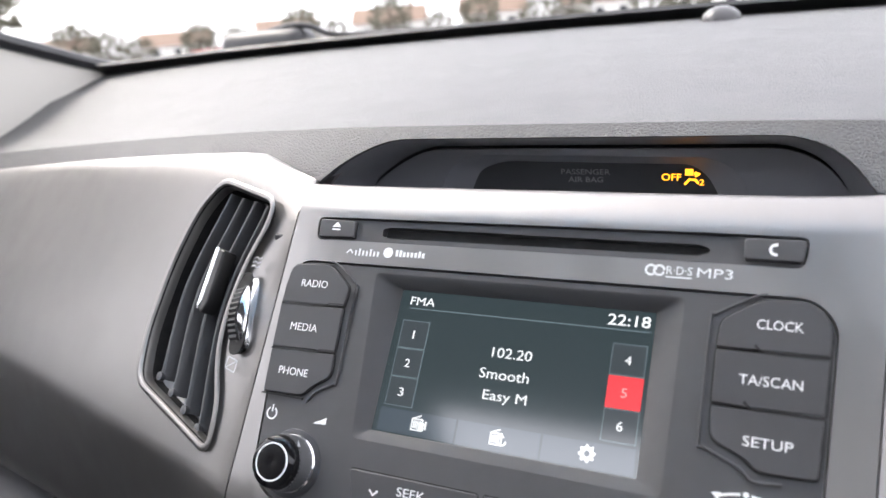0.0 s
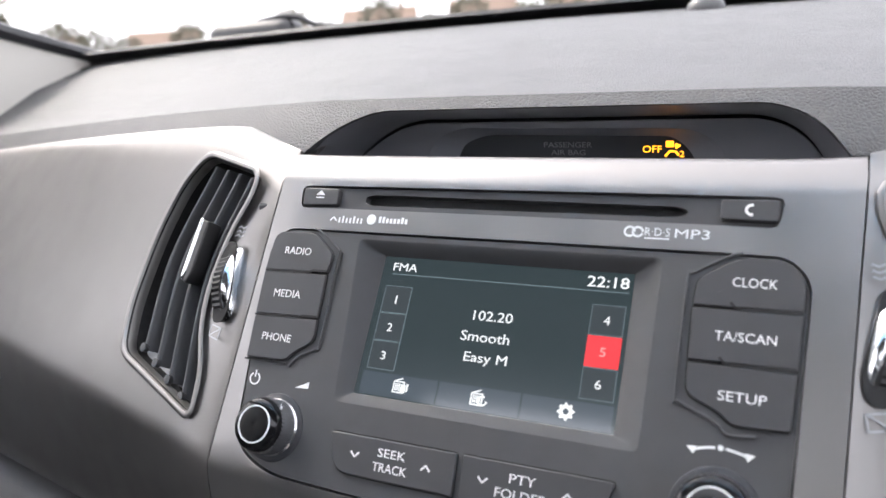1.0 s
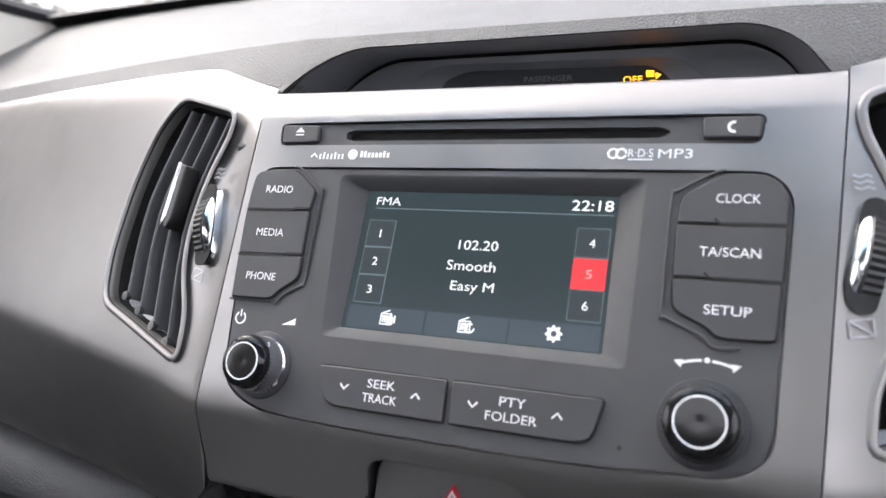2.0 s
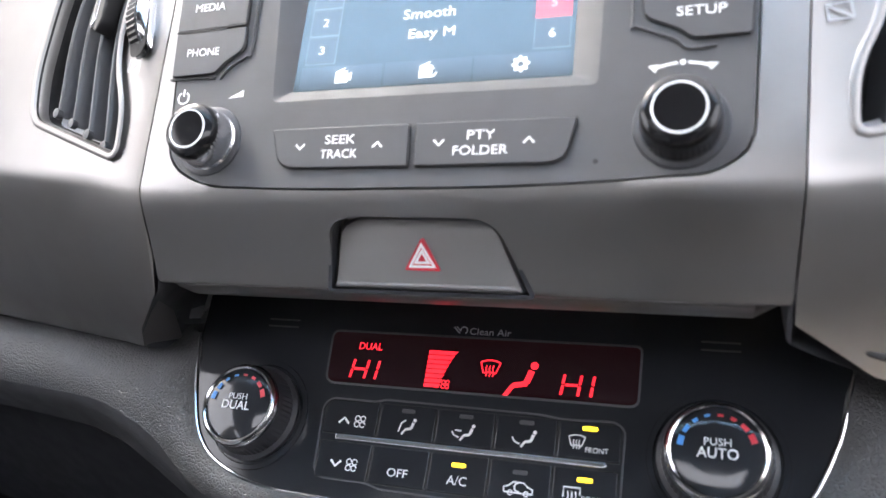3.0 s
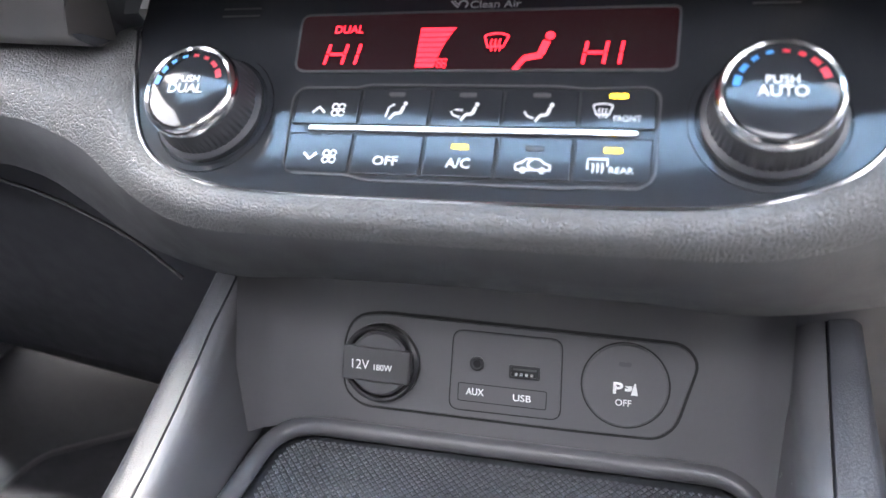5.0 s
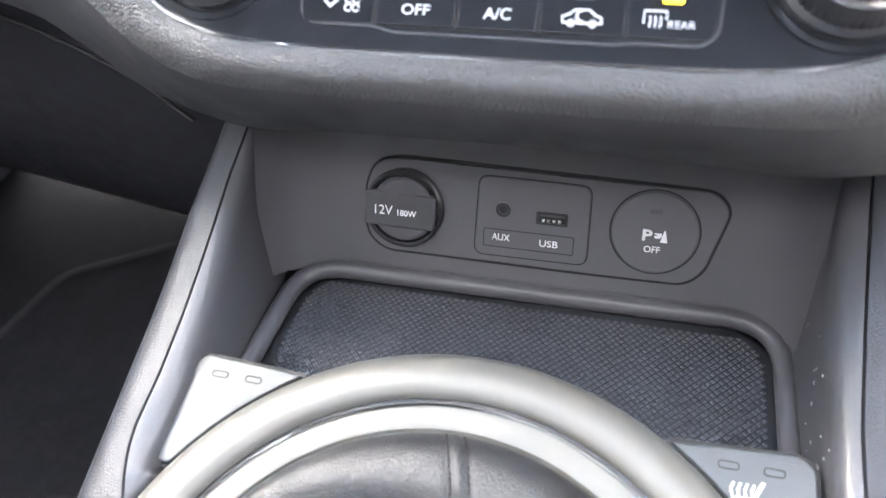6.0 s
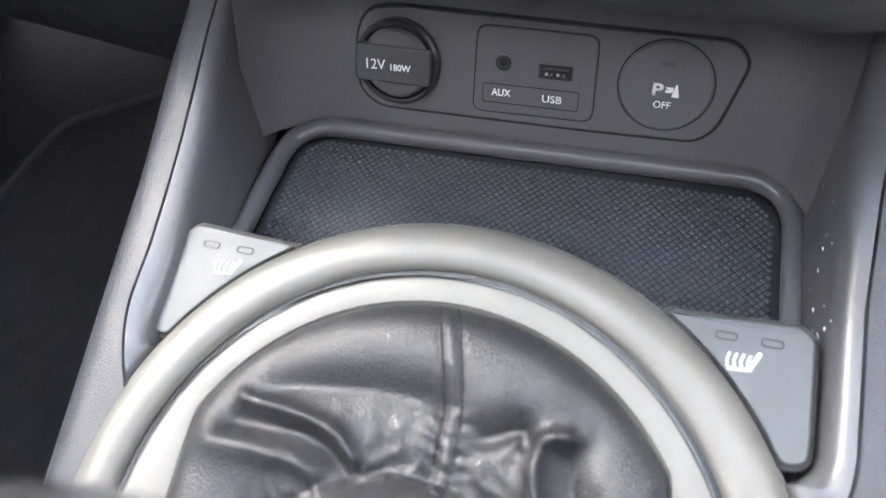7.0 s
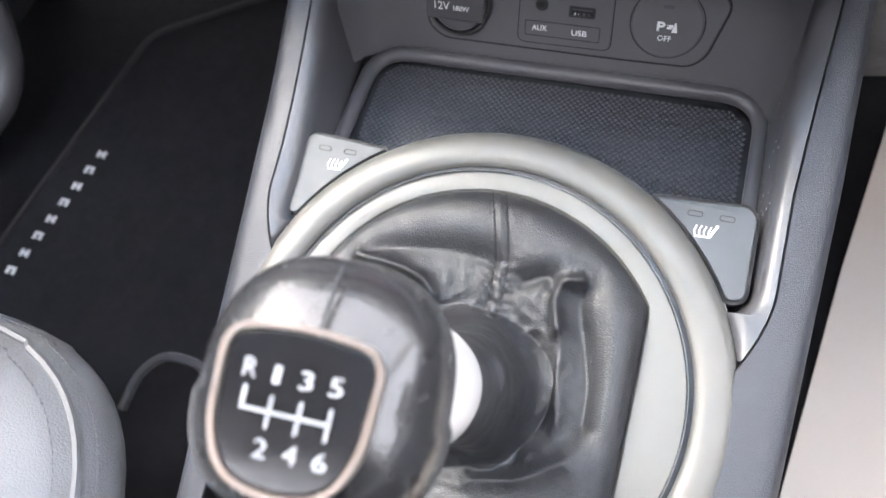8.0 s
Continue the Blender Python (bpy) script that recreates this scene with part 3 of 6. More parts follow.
top_rows = []
for k in range(61):
    x = -0.80 + 1.60 * k / 60
    dz = droop(x)
    back_y = 0.60 - 0.10 * (x / 0.86) ** 2
    wrap = 0.287 * max(0, abs(x) - 0.117)
    prof = [(0.066, 0.640), (0.0700, 0.6800), (0.0745, 0.6850), (0.0850, 0.6934), (0.0940, 0.7004), (0.1010, 0.7012), (0.145, 0.7056), (0.20, 0.7112), (0.32, 0.7190), (0.45, 0.7255), (back_y, 0.7305)]
    ease = (1, 1, 1, 1, 1, 1, 0.97, 0.85, 0.5, 0.2, 0)
    top_rows.append([Vector((x, y + wrap * ease[i], z - dz * ease[i] - 0.006 * (x / 0.74) ** 2 * (1 - ease[i]))) for i, (y, z) in enumerate(prof)] + [Vector((x, back_y, 0.60)), Vector((x, 0.20, 0.60))])
bm = bmesh.new()
add_loops(bm, top_rows)
hood_front = round_poly([(-126, 600), (-116, 674), (-97, 689), (-80, 695.5), (90, 696), (106, 690), (119, 674), (128, 600)], [1, 8, 14, 20, 20, 14, 8, 1], 5)
hood_back = round_poly([(-122, 600), (-112, 667), (-92, 680), (-76, 686), (86, 686.5), (100, 680), (110, 667), (120, 600)], [1, 8, 14, 20, 20, 14, 8, 1], 5)
hb = bmesh.new()
add_loops(hb, [[(x * MM, 0.02, z * MM) for x, z in hood_front], [(x * MM, 0.088, z * MM) for x, z in hood_front], [(x * MM, 0.130, z * MM) for x, z in hood_back]])
dpart("top_pad", cut(bm, [hb], 30), hide, "dark grained soft dashboard top")
hl = bmesh.new()
hf, hk = grow(hood_front, -0.8), grow(hood_back, -0.8)
add_loops(hl, [[(x * MM, 0.0775 + max(0, z - 685) * 1.25 * MM, z * MM) for x, z in hf], [(x * MM, 0.0925, (z - 0.6) * MM) for x, z in hf], [(x * MM, 0.1195, (z + 1.5) * MM) for x, z in hk]], (False, False))
dpart("hood_liner", hl, hood_grey, "blue-grey lining under the hood")

# display recess under the hood
lens_out = round_poly([(-74, -40), (-66, -23), (-52, -17.5), (57, -18.5), (68, -25), (74, -40)], [1, 7, 8, 8, 7, 1])
back_plate = round_poly([(-121, -60), (-112, -34), (-92, -21), (-76, -15), (86, -14.5), (100, -21), (110, -34), (119, -60)], [1, 8, 10, 10, 10, 10, 8, 1])
airbag = thing("airbag_indicator", LENS, "dark airbag warning display under the dashboard hood", "indicator")
part("surround", holed(back_plate, [lens_out], -2, 0), hood_grey, airbag)
lens_in = round_poly([(-57, -36), (-52, -26), (-40, -21.5), (48, -22.5), (55, -28), (59, -36)], [1, 4, 6, 6, 4, 1])
bm = bmesh.new()
add_loops(bm, [mm3(lens_out, 0), mm3(lens_in, -5)], (False, False))
part("bevel", bm, hood_grey, airbag)
lens = part("lens", prism(lens_in, -6, -5), under_dark, airbag)
words("PASSENGER", -11, 12, -26.4, 2.5, -4.95, dark_print, lens)
words("AIR BAG", -7.6, 8.8, -30.0, 2.5, -4.95, dark_print, lens)
words("OFF", 35, 43.3, -28.3, 3.1, -4.95, amber_sign, lens)
part("pictogram", joined([rect(45, 48.4, -27.4, -24.6), line_poly([(44.8, -31.5), (46.8, -29.2), (49.2, -29.3), (50.6, -31)], 1.0), arc(49.6, -26.6, 0.9, 0, 330, 10), line_poly([(49.2, -28), (51.2, -26.4)], 0.8)], -4.95), amber_sign, lens)
words("2", 50.9, 53.0, -30.4, 2.6, -4.95, amber_sign, lens)
part("shelf", moved(box_bm(-0.120, 0.120, 0.045, 0.122, 0.655, 0.6605, 0.001), LENS.inverted()), smooth_dark, airbag)

# silver centre panel
PROF = [(0.0725, 0.6680), (0.0722, 0.6740), (0.0630, 0.6790), (0.0600, 0.6797), (0.0575, 0.6795), (0.0550, 0.6785), (0.0515, 0.6762)]
PROF += [(-0.0025 + 0.5635 * s, 0.600 + 0.826 * s) for s in (0.0880, 0.0855, 0.08, 0.07, 0.05, 0.03, 0.01, -0.01, -0.025, -0.034)]
PROF += [(-0.0228, 0.5685), (-0.0233, 0.5655), (-0.0233, 0.5600), (-0.0231, 0.5530), (-0.0231, 0.5460), (-0.0235, 0.5395), (-0.0238, 0.5362), (-0.0233, 0.5342), (-0.0216, 0.5330), (-0.012, 0.5322), (0.004, 0.5318)]
UNDER = [(-0.0190, 0.5335), (-0.0196, 0.5315), (-0.0185, 0.5295), (-0.0150, 0.5258), (-0.0050, 0.5205), (0.010, 0.5150), (0.034, 0.5100)]


def bow(z):
    """How far the silver panel falls back at its ends."""
    return 0.001 + 0.004 * min(1, max(0, (z - 0.535) / 0.145))


def seam_at(side, z):
    f = min(1, max(0, (z - 0.535) / 0.145))
    return -0.1095 + 0.0035 * f if side < 0 else 0.1140 + 0.0055 * f


crows = []
for k in range(49):
    row = []
    for y, z in PROF:
        x = seam_at(-1, z) + (seam_at(1, z) - seam_at(-1, z)) * k / 48
        row.append(Vector((x, y + (abs(x) / 0.115) ** 8 * bow(z), z)))
    crows.append(row)
radio_edge = round_poly([(-97, 64), (98, 64), (104.5, 57), (102, -24), (92, -31.5), (40, -34.8), (-40, -35), (-80, -33.5), (-97, -25), (-103, 56)], [6, 8, 8, 16, 14, 30, 30, 14, 14, 8], 5)
cd_edge = round_poly([(-93, 74.3), (94.5, 74.3), (96, 85), (-94, 84.3)], 3.2)
haz_edge = round_poly([(-34, -7.5), (-31.5, 15.5), (-24, 18.8), (22, 18.2), (28, 14.5), (37.5, -7.5)], [0.5, 5, 6, 6, 5, 0.5])
trim_cut = cut(sheet(crows, (0, 0.012, -0.003)), [moved(prism(grow(radio_edge, 0.9), -9, 30), RADIO), moved(prism(cd_edge, -6.5, 30), RADIO), moved(prism(haz_edge, -5, 25), HAZARD)], 30)
dpart("centre_panel", trim_cut, silver, "satin silver centre panel")
dpart("finisher", sheet([[Vector((-0.134 + 0.272 * k / 24, y + 2.2 * max(0, abs(-0.134 + 0.272 * k / 24) - 0.109), z)) for y, z in UNDER] for k in range(25)]), silver, "satin strip turned under the silver panel")


def centre_y(sx, z):
    """Where the centre panel's edge stands at a height."""
    for (y0, z0), (y1, z1) in zip(PROF[3:], PROF[4:]):
        if z1 <= z <= z0:
            return y0 + (y1 - y0) * (z0 - z) / (z0 - z1) + (abs(seam_at(sx, z)) / 0.115) ** 8 * bow(z)
    return PROF[3][0] if z > 0.6 else -0.0228


def pod_point(sx, a, y, z):
    """A point of a side panel: a metres out from the seam."""
    low = 0.97 * max(0, 0.533 - max(z, 0.494)) if sx < 0 else 1.65 * max(0, 0.5205 - z)
    drop = 0.030 * (max(0, a - 0.05) / 0.36) ** 1.2 * max(0, (z - 0.60) / 0.08)
    if y > 0.058:
        y = 0.058 + (y - 0.058) * min(1, 0.12 + a / 0.05)
    z0 = z
    if z > 0.674:
        z -= (z - 0.674) * 0.55 * max(0, 1 - a / 0.045)
    y += bow(z) * max(0, 1 - a / 0.05)
    reach = 0.020 + 0.120 * min(1, max(0, (0.575 - z0) / 0.030))
    out = a + low * max(0, 1 - a / 0.1)
    w = max(0, 1 - out / reach) ** 2.0 * min(1, max(0, (z0 - 0.484) / 0.020)) ** 0.6 * min(1, max(0, (0.6766 - z0) / 0.004))
    if w:
        y += w * ((centre_y(sx, z0) if z0 >= 0.536 else -0.0237 + 0.10 * (0.536 - z0)) - y)
    return Vector((seam_at(sx, z) + sx * (0.0006 + out), y + math.tan(radians(POD_TURN)) * out * (1 - 0.36 * min(1, max(0, (0.570 - z0) / 0.07))), z - drop))


POD = [(0.110, 0.6700), (0.086, 0.6810), (0.0730, 0.6890), (0.0685, 0.6900), (0.0640, 0.6888), (0.0585, 0.6845)]
POD += [(0.6745 * (z - 0.600), z) for z in (0.676, 0.665, 0.65, 0.63, 0.61, 0.595, 0.582)]
POD += [(-0.0172, 0.5745), (-0.0192, 0.5712), (-0.0197, 0.5680), (-0.0192, 0.5600), (-0.0160, 0.5450), (-0.0120, 0.5280), (-0.0085, 0.5060), (-0.0045, 0.4910), (0.002, 0.4840), (0.016, 0.4805), (0.05, 0.4790)]


def lower_y(z):
    """Where a side panel's lower face stands at a height."""
    for (y0, z0), (y1, z1) in zip(POD[12:], POD[13:]):
        if z1 <= z <= z0:
            return y0 + (y1 - y0) * (z0 - z) / (z0 - z1)
    return POD[-1][0]


VENT = round_poly([(-69, 93), (-26, 87), (-25.5, 77), (-32, 56), (-33, 30), (-28, 12), (-17.5, -4), (-14, -22), (-81, -9), (-88, 12), (-88, 50), (-81, 78)], [7, 5, 6, 14, 14, 12, 8, 4, 7, 16, 22, 14], 4)


def vent_frame(sx):
    return lean_frame((sx * 0.113, 0.0, 0.600), 32.96, -POD_TURN) if sx < 0 else Matrix.Diagonal((-1, 1, 1, 1)) @ lean_frame((-0.113, 0.0, 0.600), 32.96, -POD_TURN)


def flip(bm, sx):
    """Puts a piece that was drawn for the left side onto the wanted side, in room coordinates."""
    return moved(bm, vent_frame(sx))


def vent(sx):
    v = thing("air_vent", Matrix.Translation((sx * 0.16, 0.03, 0.63)), "tall curved air vent with dark slats and a chrome tab", "air vent", "air vents")
    VI = Matrix.Translation((-sx * 0.16, -0.03, -0.63))

    def vp(name, bm, material, parent=None, label=""):
        return part(name, moved(flip(bm, sx), VI), material, parent or v, label)
    bm = bmesh.new()
    add_loops(bm, [mm3(VENT, -1), mm3(grow(VENT, -1), -10), mm3(grow(VENT, -2), -34)], (False, True))
    vp("duct", bm, gap_black)
    bm = bmesh.new()
    add_loops(bm, [mm3(grow(VENT, 3.4), -0.5), mm3(grow(VENT, 2.6), 0.12), mm3(grow(VENT, 1.6), 0.26), mm3(grow(VENT, 0.7), 0.02), mm3(grow(VENT, 0.1), -0.9), mm3(grow(VENT, -0.5), -4), mm3(grow(VENT, -0.7), -9)], (False, False))
    vp("rim", bm, silver, None, "rounded satin silver rim")
    for k in range(4):
        top, mid, bot = (-66 + 10.5 * k, 89 - k), (-77 + 11.5 * k, 40 - k), (-70.5 + 14.0 * k, -6.0 - 4.4 * k)
        path = catmull([top + (0,), mid + (0,), bot + (0,)], 14)
        loops = []
        for i, p in enumerate(path):
            w = 1.6
            loops.append([((p.x - w) * MM, p.y * MM, -6.4 * MM), ((p.x - w * 0.75) * MM, p.y * MM, -5.3 * MM), ((p.x - w * 0.3) * MM, p.y * MM, -4.8 * MM), ((p.x + w * 0.3) * MM, p.y * MM, -4.8 * MM), ((p.x + w * 0.75) * MM, p.y * MM, -5.3 * MM), ((p.x + w) * MM, p.y * MM, -6.4 * MM), ((p.x + w * 1.6 + 3) * MM, p.y * MM, -20 * MM), ((p.x - w * 0.2 + 3) * MM, p.y * MM, -20 * MM)])
        bm = bmesh.new()
        add_loops(bm, loops)
        vp("slat", bm, slat_grey)
        vp("pivot", moved(lathe([(0.5, 0), (2.2, 0.2), (2.2, 2.6), (0.5, 3)], 12), Matrix.Translation(((bot[0] - 0.5) * MM, (bot[1] + 1) * MM, -6.5 * MM))), slat_grey)
    lip = [(-86, -3.5), (-60, -8.5), (-36, -13), (-15, -17), (-13, -24), (-83, -10.5)]
    bm = bmesh.new()
    add_loops(bm, [mm3(lip, -18), [(x * MM, y * MM, (-13 + 4.0 * (i > 3)) * MM) for i, (x, y) in enumerate(lip)]])
    vp("lower_lip", bm, hood_grey, None, "satin silver lower lip")
    grip = vp("tab", prism(round_poly([(-52.5, 61), (-46.8, 60.5), (-46.2, 35), (-48.5, 29.5), (-51.5, 31)], 1.6), -6.5, 1.0, 0.9), wheel_black, None, "black slat tab")
    vp("chrome_strip", prism(round_poly([(-53.8, 61.3), (-51.2, 61.6), (-50.4, 35), (-51.6, 30.5), (-53.2, 33)], 0.9), -4.5, 1.5, 0.6), chrome, grip, "chrome strip")
    WM = Matrix.Translation((-19.6 * MM, 35.5 * MM, -22.0 * MM)) @ Matrix.Rotation(radians(17), 4, 'Z') @ Matrix.Rotation(radians(90), 4, 'Y')
    w = vp("wheel", moved(lathe([(22.0, -5.2), (25.8, -4.6), (26.1, 0.8), (25.4, 1.3), (24.6, 1.6), (20, 1.8)], 130, (1, 2, 0.55)), WM), wheel_black, None, "ribbed thumb wheel")
    vp("chrome_band", moved(lathe([(22, 1.4), (25.5, 1.5), (25.7, 2.2), (25.2, 3.2), (24.2, 4.4), (21, 5.4)], 80), WM), chrome, w, "chrome band")
    vp("wheel_well", prism(round_poly([(-29.3, 44), (-26.5, 53.5), (-20.5, 54), (-10.6, 26), (-11.8, 18.5), (-18.5, 17)], [8, 4, 5, 8, 4, 4]), 0.15, 0.5), gap_black)
    vp("open_mark", joined([line_poly([(-24 + 0.2 * i, 56.5 + 2 * i), (-22, 57.4 + 2 * i), (-20, 56.6 + 2 * i), (-18, 57.5 + 2 * i)], 0.7) for i in range(3)], 0.2), grey_print)
    vp("closed_mark", joined([line_poly([(-18, 11.5), (-18, 16.5)], 0.6), line_poly([(-11, 11), (-11, 16)], 0.6), line_poly([(-18, 11.5), (-11, 11)], 0.6), line_poly([(-18, 16.5), (-11, 16)], 0.6), line_poly([(-18, 11.5), (-11, 16)], 0.6)], 0.2), grey_print)
    return v


for sx in (-1, 1):
    prow = []
    for k in range(40):
        a = 0.56 * (k / 39) ** 1.6
        prow.append([pod_point(sx, a, y, z) for y, z in POD])
    pod = cut(sheet(prow, (0, 0.022, 0.004)), [flip(prism(VENT, -60, 40), sx)], 42)
    dpart("side_panel", pod, silver, "satin silver panel round the air vent")
    cheek = []
    for k in range(13):
        z = 0.5395 - 0.0555 * k / 12
        p = pod_point(sx, 0.0, lower_y(z), z) + Vector((-sx * 0.0007, 0.0002, 0))
        zq = max(z, 0.4865)
        q = Vector((sx * (0.1345 + 0.005 * (sx > 0)), -0.0095 + (zq - 0.4605) * 1.1106 - 0.003, zq))
        b = p + Vector((-sx * 0.0010, 0.0235, 0))
        q.y = max(q.y, b.y + 0.002)
        cheek.append([p, p + Vector((-sx * 0.0010, 0.003, 0)), b, b.lerp(q, 0.5), q])
    # dark colour stands for the shade on the panel's inward-turned side
    dpart("cheek", sheet(cheek), under_dark, "inner side of the silver panel, coloured dark for shade")
    vent(sx)

# hazard switch
hz = thing("hazard_switch", HAZARD, "grey hazard light switch with a red triangle", "switch")
inner = grow(haz_edge, -1.2)
bm = bmesh.new()
add_loops(bm, [mm3(inner, -4.8), mm3(inner, -4.0), [(x * 0.965 * MM, (y * 0.94 + 0.2) * MM, (0.9 - 0.16 * (y + 6)) * MM) for x, y in inner]])
part("button", bm, silver, hz)
part("sill", prism(round_poly([(-32, -6.6), (34.5, -6.6), (33.5, -4.6), (-31.4, -4.6)], 0.7), -3, 1.6, 0.6), silver, hz, "pale lower lip")
part("lip", strip(grow(haz_edge, 0.4), 1.3, -2.5, 1.0), smooth_dark, hz)


def tri(c, r):
    return [(c[0], c[1] + r), (c[0] - r * 0.95, c[1] - r * 0.62), (c[0] + r * 0.95, c[1] - r * 0.62)]


part("red_triangle", prism(round_poly(tri((0.6, 4.1), 6.8), 0.6, 2), -2.0, 0.35), red_paint, hz, "red triangle", smooth=0)
part("white_outline", strip(tri((0.6, 4.1), 4.6), 0.8, 0.3, 0.5), white_print, hz, smooth=0)
part("white_triangle", strip(tri((0.6, 4.1), 2.4), 0.8, 0.3, 0.5), white_print, hz, smooth=0)

# ---- head unit ----
unit = thing("car_radio", RADIO, "dark grey car radio with a lit colour screen", "radio")
bez_out = round_poly([(-60.5, 62), (59.5, 62), (58, -3), (-56.5, -3)], 2.5, 3)
part("face", holed(radio_edge, [bez_out], -8.5, -0.6), face_grey, unit)
bez_mid = round_poly([(-59.5, 61), (58.5, 61), (57, -2), (-55.5, -2)], 2.5, 3)
scr_pts = round_poly([(-50.2, 57.2), (50.2, 57.2), (50.2, 1.0), (-50.2, 1.0)], 0.5, 3)


def tilt_z(y):
    return -2.1 - 3.5 * (y - 1.4) / 55.0


bm = bmesh.new()
add_loops(bm, [mm3(bez_out, -0.6), mm3(bez_mid, -0.9), [(x * MM, y * MM, tilt_z(y) * MM) for x, y in scr_pts], [(x * 0.985 * MM, (29 + (y - 29) * 0.985) * MM, (tilt_z(y) - 0.8) * MM) for x, y in scr_pts]], (False, False))
part("bezel", bm, face_grey, unit)
scr = part("screen", prism(rect(-49.8, 49.8, -0.6, 55.8), -1.2, -0.5), radio_glass, unit, "lit radio screen", RADIO.inverted() @ SCREEN, smooth=0)
Z0 = -0.48
words("FMA", -45.2, -34.6, 51.6, 3.2, Z0, lcd_white, scr)
words("22:18", 33.4, 48.2, 52.0, 4.0, Z0, lcd_white, scr, bold=0.002)
words("102.20", -7.2, 8.2, 35.2, 3.7, Z0, lcd_white, scr)
words("Smooth", -10.6, 8.4, 27.2, 3.8, Z0, lcd_white, scr)
words("Easy M", -7.8, 8.9, 18.9, 4.6, Z0, lcd_white, scr)
part("rule", joined([rect(-45, 48.5, 48.4, 48.7)], Z0), lcd_line, scr, smooth=0)
for side, x0, x1, nums in (("l", -46.6, -34.8, "123"), ("r", 36.4, 48.2, "456")):
    for i, d in enumerate(nums):
        y1 = 43.6 - 11.2 * i
        hot = d == "5"
        box = flat(rect(x0, x1, y1 - 11.0, y1), Z0, lcd_red if hot else lcd_box, scr, "preset_box")
        if not hot:
            part("box_line", strip(rect(x0 + 0.1, x1 - 0.1, y1 - 10.9, y1 - 0.1), 0.22, Z0, Z0 + 0.16), lcd_line, box, smooth=0)
        cx = (x0 + x1) / 2
        words(d, cx - (0.3 if d == "1" else 1.05), cx + (0.3 if d == "1" else 1.05), y1 - 5.6, 3.2, Z0 + 0.16, lcd_pink if hot else lcd_white, box, "digit")
for i, (x0, x1) in enumerate([(-47.6, -15.9), (-15.1, 16.2), (17.0, 48.6)]):
    tile = flat(rect(x0, x1, 0.4, 9.0), Z0, lcd_bar, scr, "soft_key")
    cx = (-30.8, 0.7, 32.8)[i]
    if i < 2:
        shape = [line_poly([(cx - 2.6, 2.6), (cx + 1.6, 2.6)], 0.5), line_poly([(cx - 2.6, 6.6), (cx + 1.6, 6.6)], 0.5), line_poly([(cx - 2.6, 2.4), (cx - 2.6, 6.8)], 0.5), line_poly([(cx + 1.6, 2.4), (cx + 1.6, 6.8)], 0.5), line_poly([(cx - 2.2, 6.8), (cx + 0.8, 8.0)], 0.45)]
        shape += [rect(cx - 2.0 + 0.8 * j, cx - 1.5 + 0.8 * j, 3.2, 6.0) for j in range(4)]
        if i == 0:
            shape += [rect(cx + 0.4, cx + 2.4, 2.6, 5.6), rect(cx + 2.7, cx + 3.4, 3.2, 6.2)]
        else:
            shape += [line_poly(arc(cx + 1.7, 4.2, 1.6, 60, 360, 12), 0.6)]
        part("radio_icon", joined(shape, Z0 + 0.16), lcd_white, tile, smooth=0)
    else:
        gear = [((cx + (2.3 if (k // 2) % 2 else 3.0) * math.cos(2 * math.pi * k / 32)), 5.1 + (2.3 if (k // 2) % 2 else 3.0) * math.sin(2 * math.pi * k / 32)) for k in range(32)]
        part("gear_icon", holed(gear, [arc(cx, 5.1, 1.1, 0, 330, 11)], Z0 + 0.16, Z0 + 0.28), lcd_white, tile, smooth=0)

# keys: drawn for both sides, each with its lettering
BUTTONS = [
    ("RADIO", [(-101, 62.5), (-84.5, 63.2), (-80.5, 62.3), (-70.6, 54.5), (-71.6, 46.6), (-102.3, 46.0)], [4, 2, 3, 2, 0.6, 0.6], (-94.2, -81.2, 54.7)),
    ("MEDIA", [(-102.3, 45.0), (-71.7, 45.6), (-71.3, 27.9), (-101.8, 27.0)], 0.6, (-94.8, -81.6, 36.3)),
    ("PHONE", [(-101.7, 26.0), (-71.3, 26.9), (-70.6, 18.2), (-78.5, 13.2), (-82.0, 9.2), (-101.0, 8.8)], [0.6, 0.6, 3, 3, 2, 0.6], (-95.5, -81.4, 18.0)),
    ("CLOCK", [(70.6, 46.6), (71.2, 55.5), (81.5, 62.0), (85.5, 63.3), (98.0, 63.2), (103.4, 57.5), (103.2, 46.8)], [0.6, 3, 2, 2, 4, 5, 0.6], (82.0, 95.4, 55.0)),
    ("TA/SCAN", [(70.5, 45.6), (103.2, 45.8), (102.6, 28.7), (70.5, 28.7)], 0.6, (78.0, 96.2, 37.1)),
    ("SETUP", [(70.5, 27.6), (102.5, 27.7), (101.6, 10.0), (84.8, 9.6), (81.8, 12.8), (71.0, 17.5)], [0.6, 0.6, 1.5, 2, 3, 3], (80.5, 94.6, 18.4)),
    ("SEEK", [(-53.8, -13.8), (-2.4, -13.6), (-1.8, -28.2), (-46.0, -28.0), (-50.5, -25.5)], [1.5, 1, 1, 4, 4], None),
    ("PTY", [(0.0, -13.6), (52.6, -13.4), (49.5, -26.0), (45.5, -28.0), (0.6, -28.2)], [1, 1.5, 4, 4, 1], None),
]
